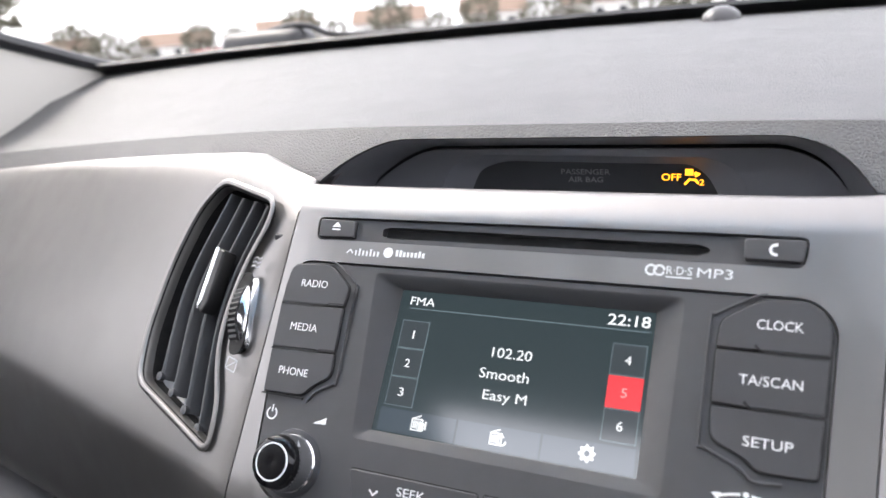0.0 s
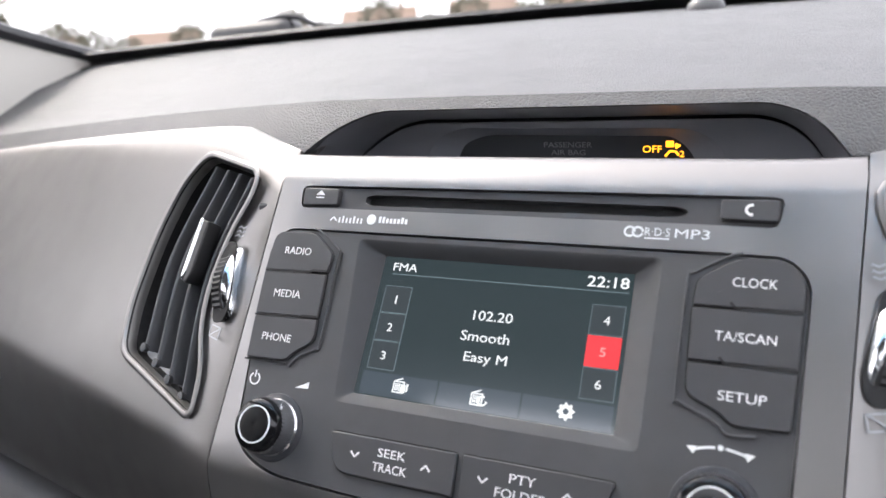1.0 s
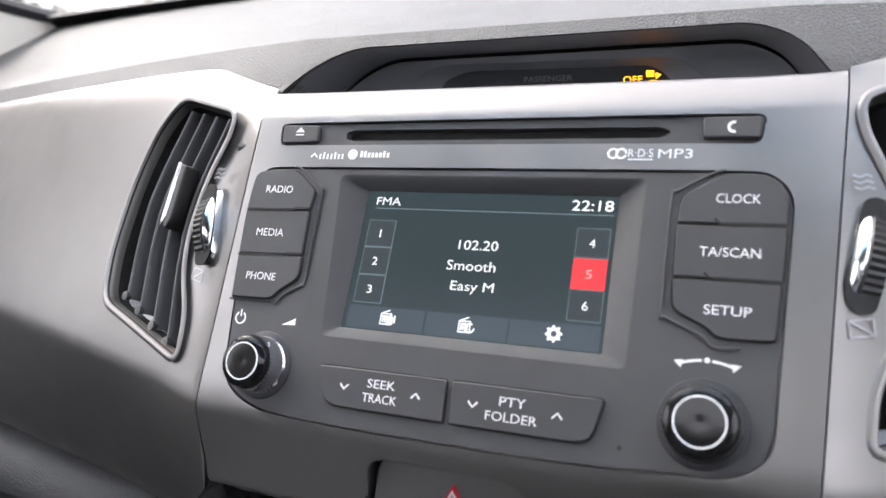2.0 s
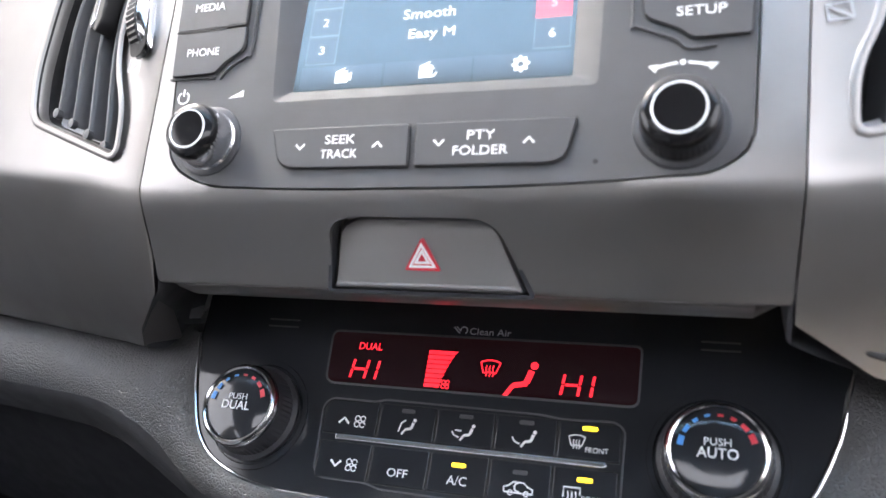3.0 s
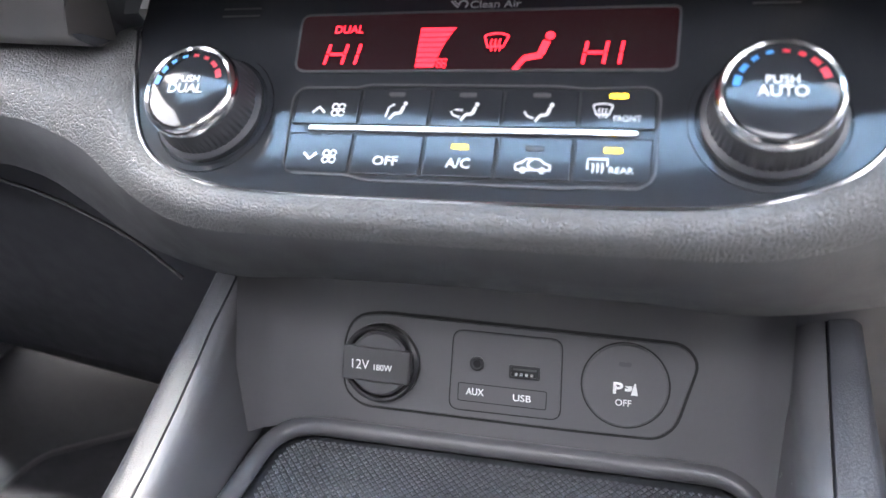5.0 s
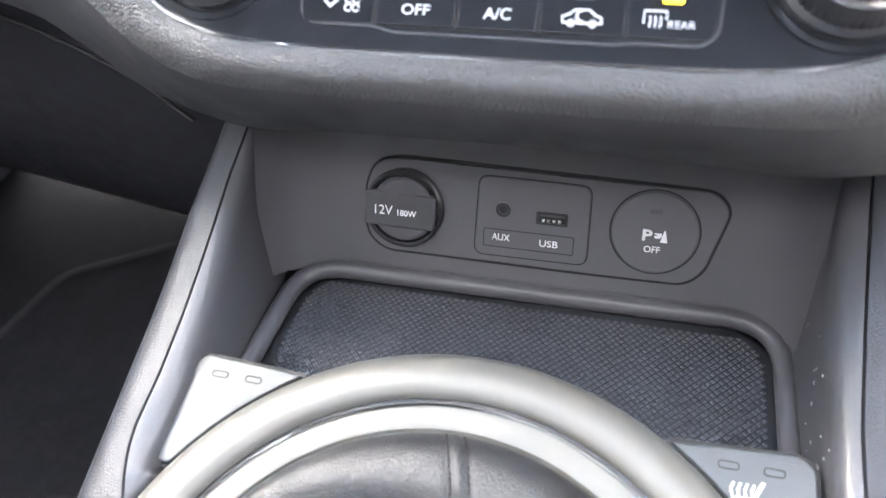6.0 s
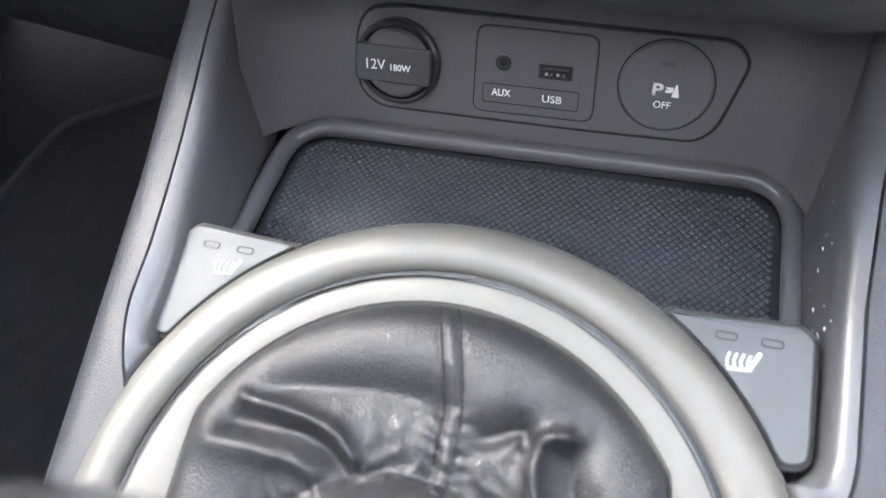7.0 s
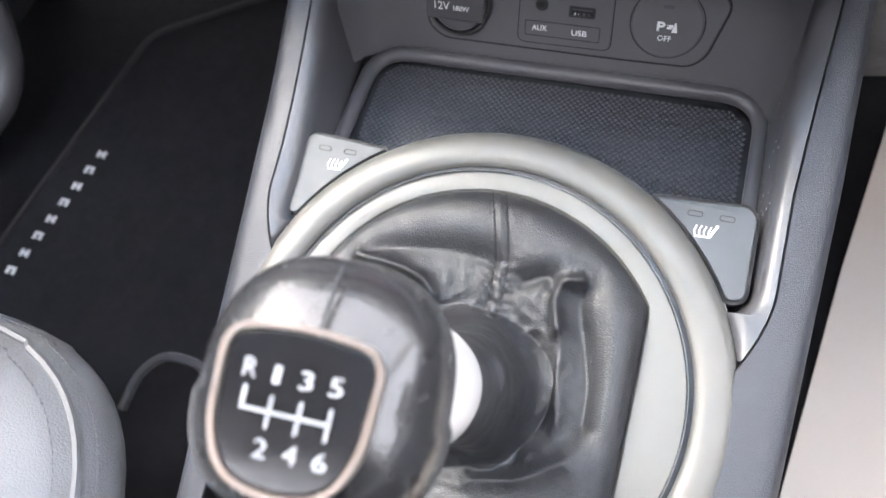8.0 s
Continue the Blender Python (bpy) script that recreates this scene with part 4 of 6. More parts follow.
for label, outline, rad, tx in BUTTONS:
    o = round_poly(outline, rad, 3)
    part("key_gap", prism(grow(o, 0.55), -0.9, -0.55), gap_black, unit, smooth=0)
    key = part("key", prism(o, -1.5, 0.75, 0.4), key_grey, unit)
    if tx:
        words(label, tx[0], tx[1], tx[2], 3.1, 0.74, white_print, key)
    else:
        c = -27 if label == "SEEK" else 22.5
        words(label, c - (5.6 if label == "SEEK" else 4.6), c + (5.6 if label == "SEEK" else 4.6), -18.3, 3.1, 0.74, white_print, key)
        words("TRACK" if label == "SEEK" else "FOLDER", c - (6.9 if label == "SEEK" else 9.0), c + (6.9 if label == "SEEK" else 9.0), -23.4, 3.1, 0.74, white_print, key)
        for dx, sgn in ((-15, -1), (14, 1)) if label == "SEEK" else ((-14, -1), (15.5, 1)):
            part("arrow", joined([line_poly([(c + dx - 1.7, -20.6 - 0.9 * sgn), (c + dx, -20.6 + 0.9 * sgn), (c + dx + 1.7, -20.6 - 0.9 * sgn)], 0.7)], 0.74), white_print, key, smooth=0)
for pts in ([(-102, 45.5), (-80, 46.0), (-78.5, 46.9), (-71.8, 47.0)], [(-101.8, 26.5), (-80, 27.0), (-78.5, 27.9), (-71.5, 28.0)], [(103, 46.3), (84, 46.2), (82.5, 47.4), (82, 48.2)], [(102.5, 28.2), (82, 28.2), (80.5, 29.4), (80, 30.2)]):
    part("ledge_line", joined([line_poly(pts, 0.9)], 0.74), gap_black, unit, smooth=0)
# raised contour lines beside the key groups
for pts in ([(-82.5, 66 - 1.2), (-78.5, 63.5), (-68.4, 56.0), (-67.6, 52), (-68.0, 18.5), (-69.5, 15.5), (-76.5, 11.5), (-80.0, 7.2)], [(84.5, 65.0), (80.5, 63.8), (69.8, 57.5), (68.0, 54.5), (67.6, 17.5), (69.0, 15.0), (80.0, 10.2), (84.0, 6.8), (92, 7.2)]):
    sm = [tuple(p)[:2] for p in catmull([q + (0,) for q in pts], 40)]
    part("contour_line", prism(line_poly(sm, 0.9), -0.7, 0.25, 0.3), face_grey, unit)
part("contour_line", strip([(-102, 8.0), (-82, 8.0)], 0.7, -0.7, 0.1, False), gap_black, unit)
part("power_mark", joined([line_poly(arc(-95.1, 0.6, 2.3, 120, 420, 18), 0.65), line_poly([(-95.1, 1.2), (-95.1, 4.0)], 0.65)], -0.58), white_print, unit, smooth=0)
part("volume_mark", joined([[(-75, -0.5), (-69, -0.2), (-69, 2.4)]], -0.58), white_print, unit, smooth=0)
part("tune_mark", joined([line_poly(arc(82.6, -19, 21.5, 66, 86, 8), 0.8), line_poly(arc(82.6, -19, 21.5, 94, 114, 8), 0.8), arc(82.6, 2.6, 0.9, 0, 330, 10), [(92.6, 1.8), (89.6, 2.2), (90.4, -0.4)], [(72.6, 1.8), (75.6, 2.2), (74.8, -0.4)]], -0.58), white_print, unit, smooth=0)
for x, r in ((-80.5, 13.2), (82.5, 13.8)):
    part("knob_skirt", moved(lathe([(r, 0), (r - 0.2, 0.5), (r - 1.4, 0.9), (r - 3.0, 0.9)], 64), Matrix.Translation((x * MM, -16.8 * MM, -0.6 * MM))), smooth_dark, unit)
part("reset_hole", prism(arc(58.4, -27.6, 0.8, 0, 330, 11), -0.62, -0.5), gap_black, unit, smooth=0)
for x, r in ((-80.5, 10.4), (82.5, 11.2)):
    M0 = Matrix.Translation((x * MM, -16.8 * MM, -0.6 * MM))
    knob = part("knob", moved(lathe([(r + 0.9, 0), (r + 0.8, 0.6), (r + 0.6, 1.0), (r + 0.4, 1.4), (r + 0.2, 2.0), (r + 0.2, 9.0), (r - 0.4, 10)], 84, (3, 5, 0.45)), M0), chrome if x < 0 else smooth_dark, unit, "ribbed control knob")
    part("cap", moved(lathe([(r - 0.2, 8), (r - 0.2, 10.4), (r - 0.9, 12.0), (r - 2.4, 12.9), (r - 4.2, 13.1), (0.1, 12.7)], 56), M0), cap_black, knob, "gloss black cap")
    part("cap_ring", moved(strip(arc(0, 0, r * 0.66, 0, 352.5, 47), 0.55, 12.6, 13.25), M0), white_print, knob, "pale ring")
# disc slot above the radio
slot_out = grow(cd_edge, -0.5)
slot_hole = round_poly([(-62, 77.6), (-58, 76.6), (62, 77.0), (65.5, 78.4), (65.5, 79.8), (62, 81.0), (-58, 81.4), (-62, 80.4)], 0.8, 2)
part("disc_slot", holed(slot_out, [slot_hole], -6, -1.6), face_grey, unit)
part("slot_dark", prism(grow(slot_hole, 1), -6.4, -5.4), gap_black, unit)
for nm, pts in (("eject_key", [(-91.5, 75.2), (-74, 75.6), (-74.6, 82.8), (-92.2, 83.2)]), ("night_key", [(76.5, 76.2), (94.2, 76.0), (94.6, 83.6), (76.2, 83.4)])):
    o = round_poly(pts, 1.2, 3)
    k = part(nm, prism(o, -5, 0.6, 0.6), key_grey, unit)
    if nm == "eject_key":
        part("mark", joined([[(-85.4, 79.8), (-81, 79.8), (-83.2, 82.0)], rect(-85.2, -81.2, 78.4, 79.0)], 0.6), white_print, k, smooth=0)
    else:
        part("mark", joined([line_poly(arc(86.0, 79.8, 1.7, 75, 285, 14), 0.9)], 0.6), white_print, k, smooth=0)
# printed marks between slot and screen
marks = [line_poly([(-76, 69), (-74.5, 70.6), (-73, 69.0)], 0.7)] + [rect(-72 + 1.75 * i, -71.2 + 1.75 * i, 68.2, 70.4 + 0.8 * (i % 3 == 1)) for i in range(7)]
marks += [arc(-56.5, 70.2, 2.2, 0, 330, 12)] + [rect(-53 + 1.7 * i, -51.9 + 1.7 * i, 68.9, 70.9 + 0.7 * (i in (0, 1, 6))) for i in range(8)]
marks += [line_poly(arc(47.2, 70.6, 1.7, 0, 340, 14), 0.8), line_poly(arc(50.0, 70.6, 1.7, 0, 340, 14), 0.8), rect(52.4, 60.8, 68.2, 68.7)]
for p in marks:
    part("printed_mark", joined([p], 0.05), white_print, unit, smooth=0)
words("R·D·S", 52.4, 60.8, 70.8, 2.9, 0.05, white_print, unit)
words("MP3", 62.4, 73.6, 70.6, 3.3, 0.05, white_print, unit)

# ---- climate panel ----
EDGE = [(0, -25.2, 0), (70, -24.2, 0), (100, -18.5, 0), (117, -7, 0), (127, 15, 0), (133, 40, 0)]


def driver_side(x):
    """The panel and its pad reach a little farther out on the driver's side."""
    return x + 0.0058 * min(1, max(0, (x - 0.088) / 0.04)) * min(1, max(0, (0.26 - x) / 0.09))


half = [tuple(p)[:2] for p in catmull(EDGE, 40)]
wide = [(driver_side(x * MM) / MM, y) for x, y in half]
cl_edge = wide + [(142, 95)] + [(-136, 95)] + [(-x, y) for x, y in half[:0:-1]]
cl = thing("climate_panel", CLIMATE, "gloss black climate control panel with a red display", "climate control")
part("panel", prism(cl_edge, -6, -0.3, 0.6), gloss_black, cl)
rim = [(-x, y) for x, y in half[::-1]] + wide[1:]
part("chrome_edge", sweep([(x * MM, y * MM, 0.1 * MM) for x, y in grow(rim + [(142, 95), (-136, 95)], 0.4)[:len(rim)]], 0.0008, 8), chrome, cl, "thin chrome edge")
disp = round_poly([(-64.5, 44.8), (66.8, 45.4), (66.4, 24), (64.5, 22.7), (-60.5, 22.4), (-63, 24)], [3, 2, 2, 2, 2, 2], 3)
part("display_lip", strip(grow(disp, 0.5), 0.8, -0.35, 0.15), key_grey, cl)
dsp = part("display", prism(disp, -0.4, -0.1), climate_glass, cl, "red segment display", smooth=0)
words("DUAL", -51, -40.2, 39.0, 3.2, -0.08, red_lcd, dsp, bold=0.01)


def segments(x, y, w, h, letters):
    """Slanted bar figures of a segment display."""
    polys = []
    for i, ch in enumerate(letters):
        x0 = x + i * (w + 3.4)
        sl = 0.12

        def at(px, py):
            return (x0 + px + sl * py, y + py)
        if ch == "H":
            for px in (0, w):
                polys += [line_poly([at(px, 0.2), at(px, h / 2 - 0.3)], 1.1), line_poly([at(px, h / 2 + 0.3), at(px, h - 0.2)], 1.1)]
            polys.append(line_poly([at(0.8, h / 2), at(w - 0.8, h / 2)], 1.1))
        else:
            polys += [line_poly([at(1.5, 0.2), at(1.5, h / 2 - 0.3)], 1.1), line_poly([at(1.5, h / 2 + 0.3), at(1.5, h - 0.2)], 1.1)]
    return polys


for seg in segments(-52.6, 24.6, 6.6, 8.4, "HI") + segments(37.6, 24.4, 6.6, 8.6, "HI"):
    part("digit_segment", joined([seg], -0.08), red_lcd, dsp, smooth=0)
bars = []
for i in range(8):
    y0 = 23.4 + 2.0 * i
    bars.append([(-18.8, y0), (-12.2 + 0.75 * i * 0.35 + 0.06 * i * i, y0), (-12.0 + 0.75 * (i + 1) * 0.35 + 0.06 * (i + 1) ** 2, y0 + 1.65), (-18.8, y0 + 1.65)])
for p in bars:
    part("fan_bar", joined([p], -0.08), red_lcd, dsp, smooth=0)
part("fan_icon", joined([line_poly(arc(-9.6 + dx, 25.0 + dy, 0.8, 0, 330, 8), 0.45) for dx, dy in ((-0.9, 0.9), (0.9, 0.9), (-0.9, -0.9), (0.9, -0.9))], -0.08), red_lcd, dsp, smooth=0)


def screen_icon(cx, cy, s):
    """A curved windscreen with three rising lines."""
    ps = [line_poly(arc(cx, cy - 5.4 * s, 8.0 * s, 62, 118, 10), 0.6 * s), line_poly(arc(cx, cy - 8.6 * s, 6.6 * s, 70, 110, 8), 0.6 * s), line_poly([(cx - 3.75 * s, cy + 1.7 * s), (cx - 2.3 * s, cy - 2.4 * s)], 0.6 * s), line_poly([(cx + 3.75 * s, cy + 1.7 * s), (cx + 2.3 * s, cy - 2.4 * s)], 0.6 * s)]
    for dx in (-1.3, 0, 1.3):
        ps.append(line_poly([(cx + dx * s, cy - 3.6 * s), (cx + (dx + 0.3) * s, cy - 2.2 * s), (cx + (dx - 0.3) * s, cy - 0.9 * s), (cx + dx * s, cy + 0.6 * s)], 0.5 * s))
    return ps


def seat_icon(cx, cy, s):
    return [arc(cx + 4.2 * s, cy + 5.0 * s, 1.4 * s, 0, 330, 12), line_poly([(cx + 3.4 * s, cy + 3.2 * s), (cx + 2.0 * s, cy - 1.2 * s)], 2.2 * s), line_poly([(cx + 2.4 * s, cy - 1.4 * s), (cx - 2.6 * s, cy - 2.4 * s)], 1.9 * s), line_poly([(cx - 2.4 * s, cy - 2.2 * s), (cx - 5.2 * s, cy - 6.4 * s)], 1.6 * s)]


part("windscreen_icon", joined(screen_icon(8.3, 33.6, 1.1), -0.08), red_lcd, dsp, smooth=0)
part("seat_icon", joined(seat_icon(21.5, 29.6, 1.15), -0.08), red_lcd, dsp, smooth=0)
words("Clean Air", -2.6, 15.1, 48.4, 2.9, -0.3, grey_print, cl)
part("leaf_mark", joined([line_poly(arc(-5.2, 48.6, 1.5, -60, 200, 12), 0.6), line_poly([(-9.6, 50.0), (-8.0, 48.2), (-6.8, 47.3)], 0.6), line_poly([(-8.6, 50.2), (-7.4, 48.9), (-6.4, 48.2)], 0.5)], -0.3), grey_print, cl, smooth=0)
for x0, x1, y in ((88.5, 102.5, 49.4), (88.5, 102.5, 46.2), (-98.5, -83, 49.0), (-98.5, -83, 45.8)):
    part("sensor_slot", prism(rect(x0, x1, y - 0.35, y + 0.35), -0.32, -0.1), key_grey, cl, smooth=0)

# push keys of the climate panel
DX1, DX2 = [-60, -35.4, -10.5, 13.8, 38.2, 62], [-59.6, -35.6, -10.7, 13.5, 37.7, 61.6]
block = round_poly([(-58.5, 15.4), (-37.5, 15.4), (-34, 16.6), (31, 16.2), (39.5, 15.2), (59, 16.0), (62.8, 13.5), (62.4, -14.5), (58.5, -18.4), (40, -18.6), (36, -19.2), (-30, -18.9), (-36, -17.2), (-56, -17.2), (-59.8, -14.5), (-61.5, 12)], 2.2, 3)
part("key_surround", strip(block, 0.7, -0.35, 0.25), key_grey, cl)
row1 = ["fan_up", "face", "face_feet", "feet", "front"]
row2 = ["fan_down", "off", "ac", "recirculate", "rear"]


def fan_icon(cx, cy):
    return [line_poly(arc(cx + dx, cy + dy, 1.1, 0, 330, 10), 0.5) for dx, dy in ((-1.2, 1.2), (1.2, 1.2), (-1.2, -1.2), (1.2, -1.2))]


def sitter(cx, cy, kind):
    ps = seat_icon(cx + 1.0, cy, 0.52)
    if kind in ("face", "face_feet"):
        ps.append(line_poly([(cx - 4.2, cy + (2.6 if kind == "face" else 0.6)), (cx - 1.4, cy + (0.4 if kind == "face" else 0.4))] if kind == "face_feet" else [(cx - 3.2, cy - 2.4), (cx - 2.4, cy + 1.2), (cx - 0.6, cy + 2.4)], 0.6))
    if kind in ("feet", "face_feet"):
        ps.append(line_poly([(cx - 5.4, cy + 0.2 * (kind == "feet")), (cx - 4.4, cy - 1.4), (cx - 2.2, cy - 2.2)], 0.6))
    return ps


def climate_keys():
    for row, names, DX, y0, y1 in ((1, row1, DX1, 1.0, 14.7), (2, row2, DX2, -17.0, -2.4)):
        for i, nm in enumerate(names):
            bx = 0.45
            o = [(DX[i] + bx, y0), (DX[i + 1] - bx, y0), (DX[i + 1] - bx, y1), (DX[i] + bx, y1)]
            o = round_poly(o, [2.5 if (row == 2 and i == 0) else 0.7, 2.5 if (row == 2 and i == 4) else 0.7, 2.5 if (row == 1 and i == 4) else 0.7, 2.5 if (row == 1 and i == 0) else 0.7], 3)
            part("key_gap", strip(o, 0.7, -0.32, -0.2), gap_black, cl, smooth=0)
            k = part("key", prism(o, -0.5, 0.55, 0.4), gloss_black, cl)
            cx, cy = (DX[i] + DX[i + 1]) / 2, (y0 + y1) / 2
            zz = 0.54
            if nm.startswith("fan"):
                s = 1 if nm == "fan_up" else -1
                part("arrow", joined([line_poly([(cx - 5.0, cy - 1.2 * s - 1.4), (cx - 2.7, cy + 1.0 * s - 1.4), (cx - 0.4, cy - 1.2 * s - 1.4)], 0.9)], zz), white_print, k, smooth=0)
                part("icon", joined(fan_icon(cx + 4.4, cy - 1.4), zz), white_print, k, smooth=0)
                continue
            if nm != "off":
                ly = y1 - 2.2 if row == 1 else y1 - 3.9
                on = nm in ("front", "rear", "ac")
                part("led", prism(round_poly(rect(cx - 2.9, cx + 2.9, ly - 0.85, ly + 0.85), 0.8, 3), 0.3, 0.75, 0.2), amber_led if on else key_grey, k, "lit amber lamp" if on else "")
            if nm in ("face", "face_feet", "feet"):
                part("icon", joined(sitter(cx + 0.3, cy - 1.4, nm), zz), white_print, k, smooth=0)
            elif nm == "front":
                part("icon", joined(screen_icon(cx - 4.6, cy - 0.2, 0.82), zz), white_print, k, smooth=0)
                words("FRONT", cx - 1.2, cx + 7.2, cy - 3.2, 2.0, zz, white_print, k)
            elif nm == "rear":
                bx = cx - 4.4
                part("icon", joined([line_poly([(bx - 3, cy - 3.2), (bx - 3, cy + 0.4), (bx + 3, cy + 0.4), (bx + 3, cy - 2.0)], 0.55)] + [line_poly([(bx + d, cy - 4.2), (bx + d + 0.25, cy - 2.6), (bx + d, cy - 1.0)], 0.45) for d in (-1.4, 0, 1.4)], zz), white_print, k, smooth=0)
                words("REAR", cx - 0.8, cx + 6.4, cy - 3.2, 2.0, zz, white_print, k)
            elif nm == "off":
                words("OFF", cx - 4.3, cx + 4.3, cy - 2.3, 3.2, zz, white_print, k)
            elif nm == "ac":
                words("A/C", cx - 4.0, cx + 4.0, cy - 2.4, 3.4, zz, white_print, k)
            elif nm == "recirculate":
                car = [(-5.4, -1.6), (-5.6, 0.2), (-3.8, 0.8), (-2.2, 2.2), (1.8, 2.2), (3.6, 0.7), (5.3, 0.1), (5.4, -1.6)]
                pts = [(cx + a, cy - 2.4 + b) for a, b in car]
                part("icon", joined([line_poly(pts, 0.55), line_poly([(cx - 5.4, cy - 4.0), (cx + 5.4, cy - 4.0)], 0.55), line_poly(arc(cx - 3, cy - 4.1, 0.9, 0, 330, 8), 0.45), line_poly(arc(cx + 3, cy - 4.1, 0.9, 0, 330, 8), 0.45), line_poly(arc(cx, cy - 2.0, 1.6, 90, 280, 8), 0.6)], zz), white_print, k, smooth=0)


climate_keys()
part("chrome_bar", prism(round_poly([(-53, -1.5), (56, -1.5), (57.5, -0.3), (56, 0.8), (-53, 0.8)], 0.5, 2), -0.3, 1.0, 0.5), chrome, cl, "slim chrome bar")

for x, txt in ((-92.4, ("PUSH", "DUAL")), (94.5, ("PUSH", "AUTO"))):
    DY = 5.6
    M0 = Matrix.Translation((x * MM, DY * MM, -0.3 * MM))
    part("dial_well", moved(lathe([(24.0, 0), (23.8, 0.5), (21.8, 0.5), (21.4, -0.2), (21.1, 0.2)], 64), M0), gloss_black, cl)
    dial = part("dial", moved(lathe([(20.2, 0), (20.4, 2.6), (19.4, 3.4), (18.8, 3.8), (17.6, 12.6), (17.0, 13.2)], 110, (3, 4, 0.45)), M0), smooth_dark, cl, "ribbed temperature dial")
    part("chrome_ring", moved(lathe([(17.2, 12.6), (17.5, 14.0), (17.2, 15.4), (16.6, 16.5), (15.8, 17.0), (15.0, 16.6), (14.7, 15.8)], 72), M0), chrome, dial, "chrome ring")
    dcap = part("cap", moved(lathe([(14.8, 15.4), (14.6, 16.3), (13.2, 16.7), (8, 17.15), (0.1, 17.3)], 64), M0), gloss_black, dial, "gloss black cap")
    zc = 17.2
    words(txt[0], x - 4.3, x + 4.3, DY + 2.9, 2.5, zc, white_print, dcap)
    words(txt[1], x - 6.6, x + 6.6, DY - 0.8, 3.6, zc + 0.1, white_print, dcap, bold=0.012)
    for j in range(8):
        a = 168 - j * 20.5
        mt = blue_paint if j < 4 else red_paint
        wdt = (2.0, 1.5, 1.2, 0.9, 0.9, 1.2, 1.5, 2.0)[j]
        ln = 15.5 if j in (0, 7) else 13 if j in (1, 6) else 9
        part("scale_mark", joined([line_poly(arc(x, DY, 12.0, a + ln / 2, a - ln / 2, 5), wdt)], zc - 0.1), mt, dcap, smooth=0)

# ---- padded surround of the climate panel ----
C3 = [CLIMATE @ Vector((x * MM, y * MM, -0.4 * MM)) for x, y, _ in EDGE]
IN = C3[:5] + [Vector((0.1345, 0.0205, 0.4870)), Vector((0.163, 0.0270, 0.4825)), Vector((0.190, 0.0225, 0.4810)), Vector((0.235, 0.0210, 0.4800)), Vector((0.48, 0.045, 0.4790))]
FOLD = [(0, -0.0400, 0.4380), (0.060, -0.0392, 0.4384), (0.097, -0.0360, 0.4395), (0.122, -0.0275, 0.4475), (0.143, -0.0175, 0.4590), (0.160, -0.0120, 0.4640), (0.185, -0.0040, 0.4660), (0.235, 0.0040, 0.4640), (0.48, 0.030, 0.4620)]
LOW = [(0, -0.014, 0.4030), (0.060, -0.014, 0.4020), (0.095, -0.012, 0.3990), (0.127, -0.006, 0.4020), (0.150, 0.000, 0.4080), (0.174, 0.006, 0.4200), (0.200, 0.012, 0.4290), (0.25, 0.018, 0.4320), (0.48, 0.045, 0.4300)]
NP = 56
ci, cf, cw = catmull(IN, NP), catmull(FOLD, NP), catmull(LOW, NP)
prow = []
for a, f, w in zip(ci, cf, cw):
    back = min(1, max(0, (a.x - 0.134) / 0.012))
    row = [a + Vector((0, 0.004 + 0.075 * back, -0.006 + 0.004 * back)), a]
    nose, under = f + Vector((0.0, -0.0035, 0.0050)), f.lerp(w, 0.50) + Vector((0, -0.0015, 0.0))
    for t in (0.05, 0.12, 0.20, 0.30, 0.40, 0.50, 0.62, 0.75, 0.88, 1.0):
        row.append(a * (1 - t) ** 2 + nose * 2 * t * (1 - t) + under * t * t)
    for t in (0.66, 0.82, 1.0):
        row.append(f.lerp(w, t) + Vector((0, -0.0015, 0.0)) * (1 - t) * 2)
    row.append(w + Vector((0, 0.006, -0.003)))
    row.append(w + Vector((0, 0.06, 0.0)))
    prow.append(row)
full = [[Vector((-p.x, p.y, p.z)) for p in r] for r in prow[:0:-1]] + [[Vector((driver_side(p.x), p.y, p.z)) for p in r] for r in prow]
dpart("lower_pad", sheet([r[:10] for r in full]), pad_hide, "grained padded surround")
# same skin as the pad; the darker colour paints in the underside's shade
dpart("valance", sheet([r[9:] for r in full]), valance_shade, "smooth underside of the pad, its shade put into the colour")


def key_lip():
    pts = [(0.128, -0.012, 0.523), (0.136, -0.013, 0.515), (0.15, -0.010, 0.5115), (0.163, -0.004, 0.514)]
    dpart("lip", sweep(catmull(pts, 16), lambda f: 0.0012, 8), smooth_dark)


key_lip()
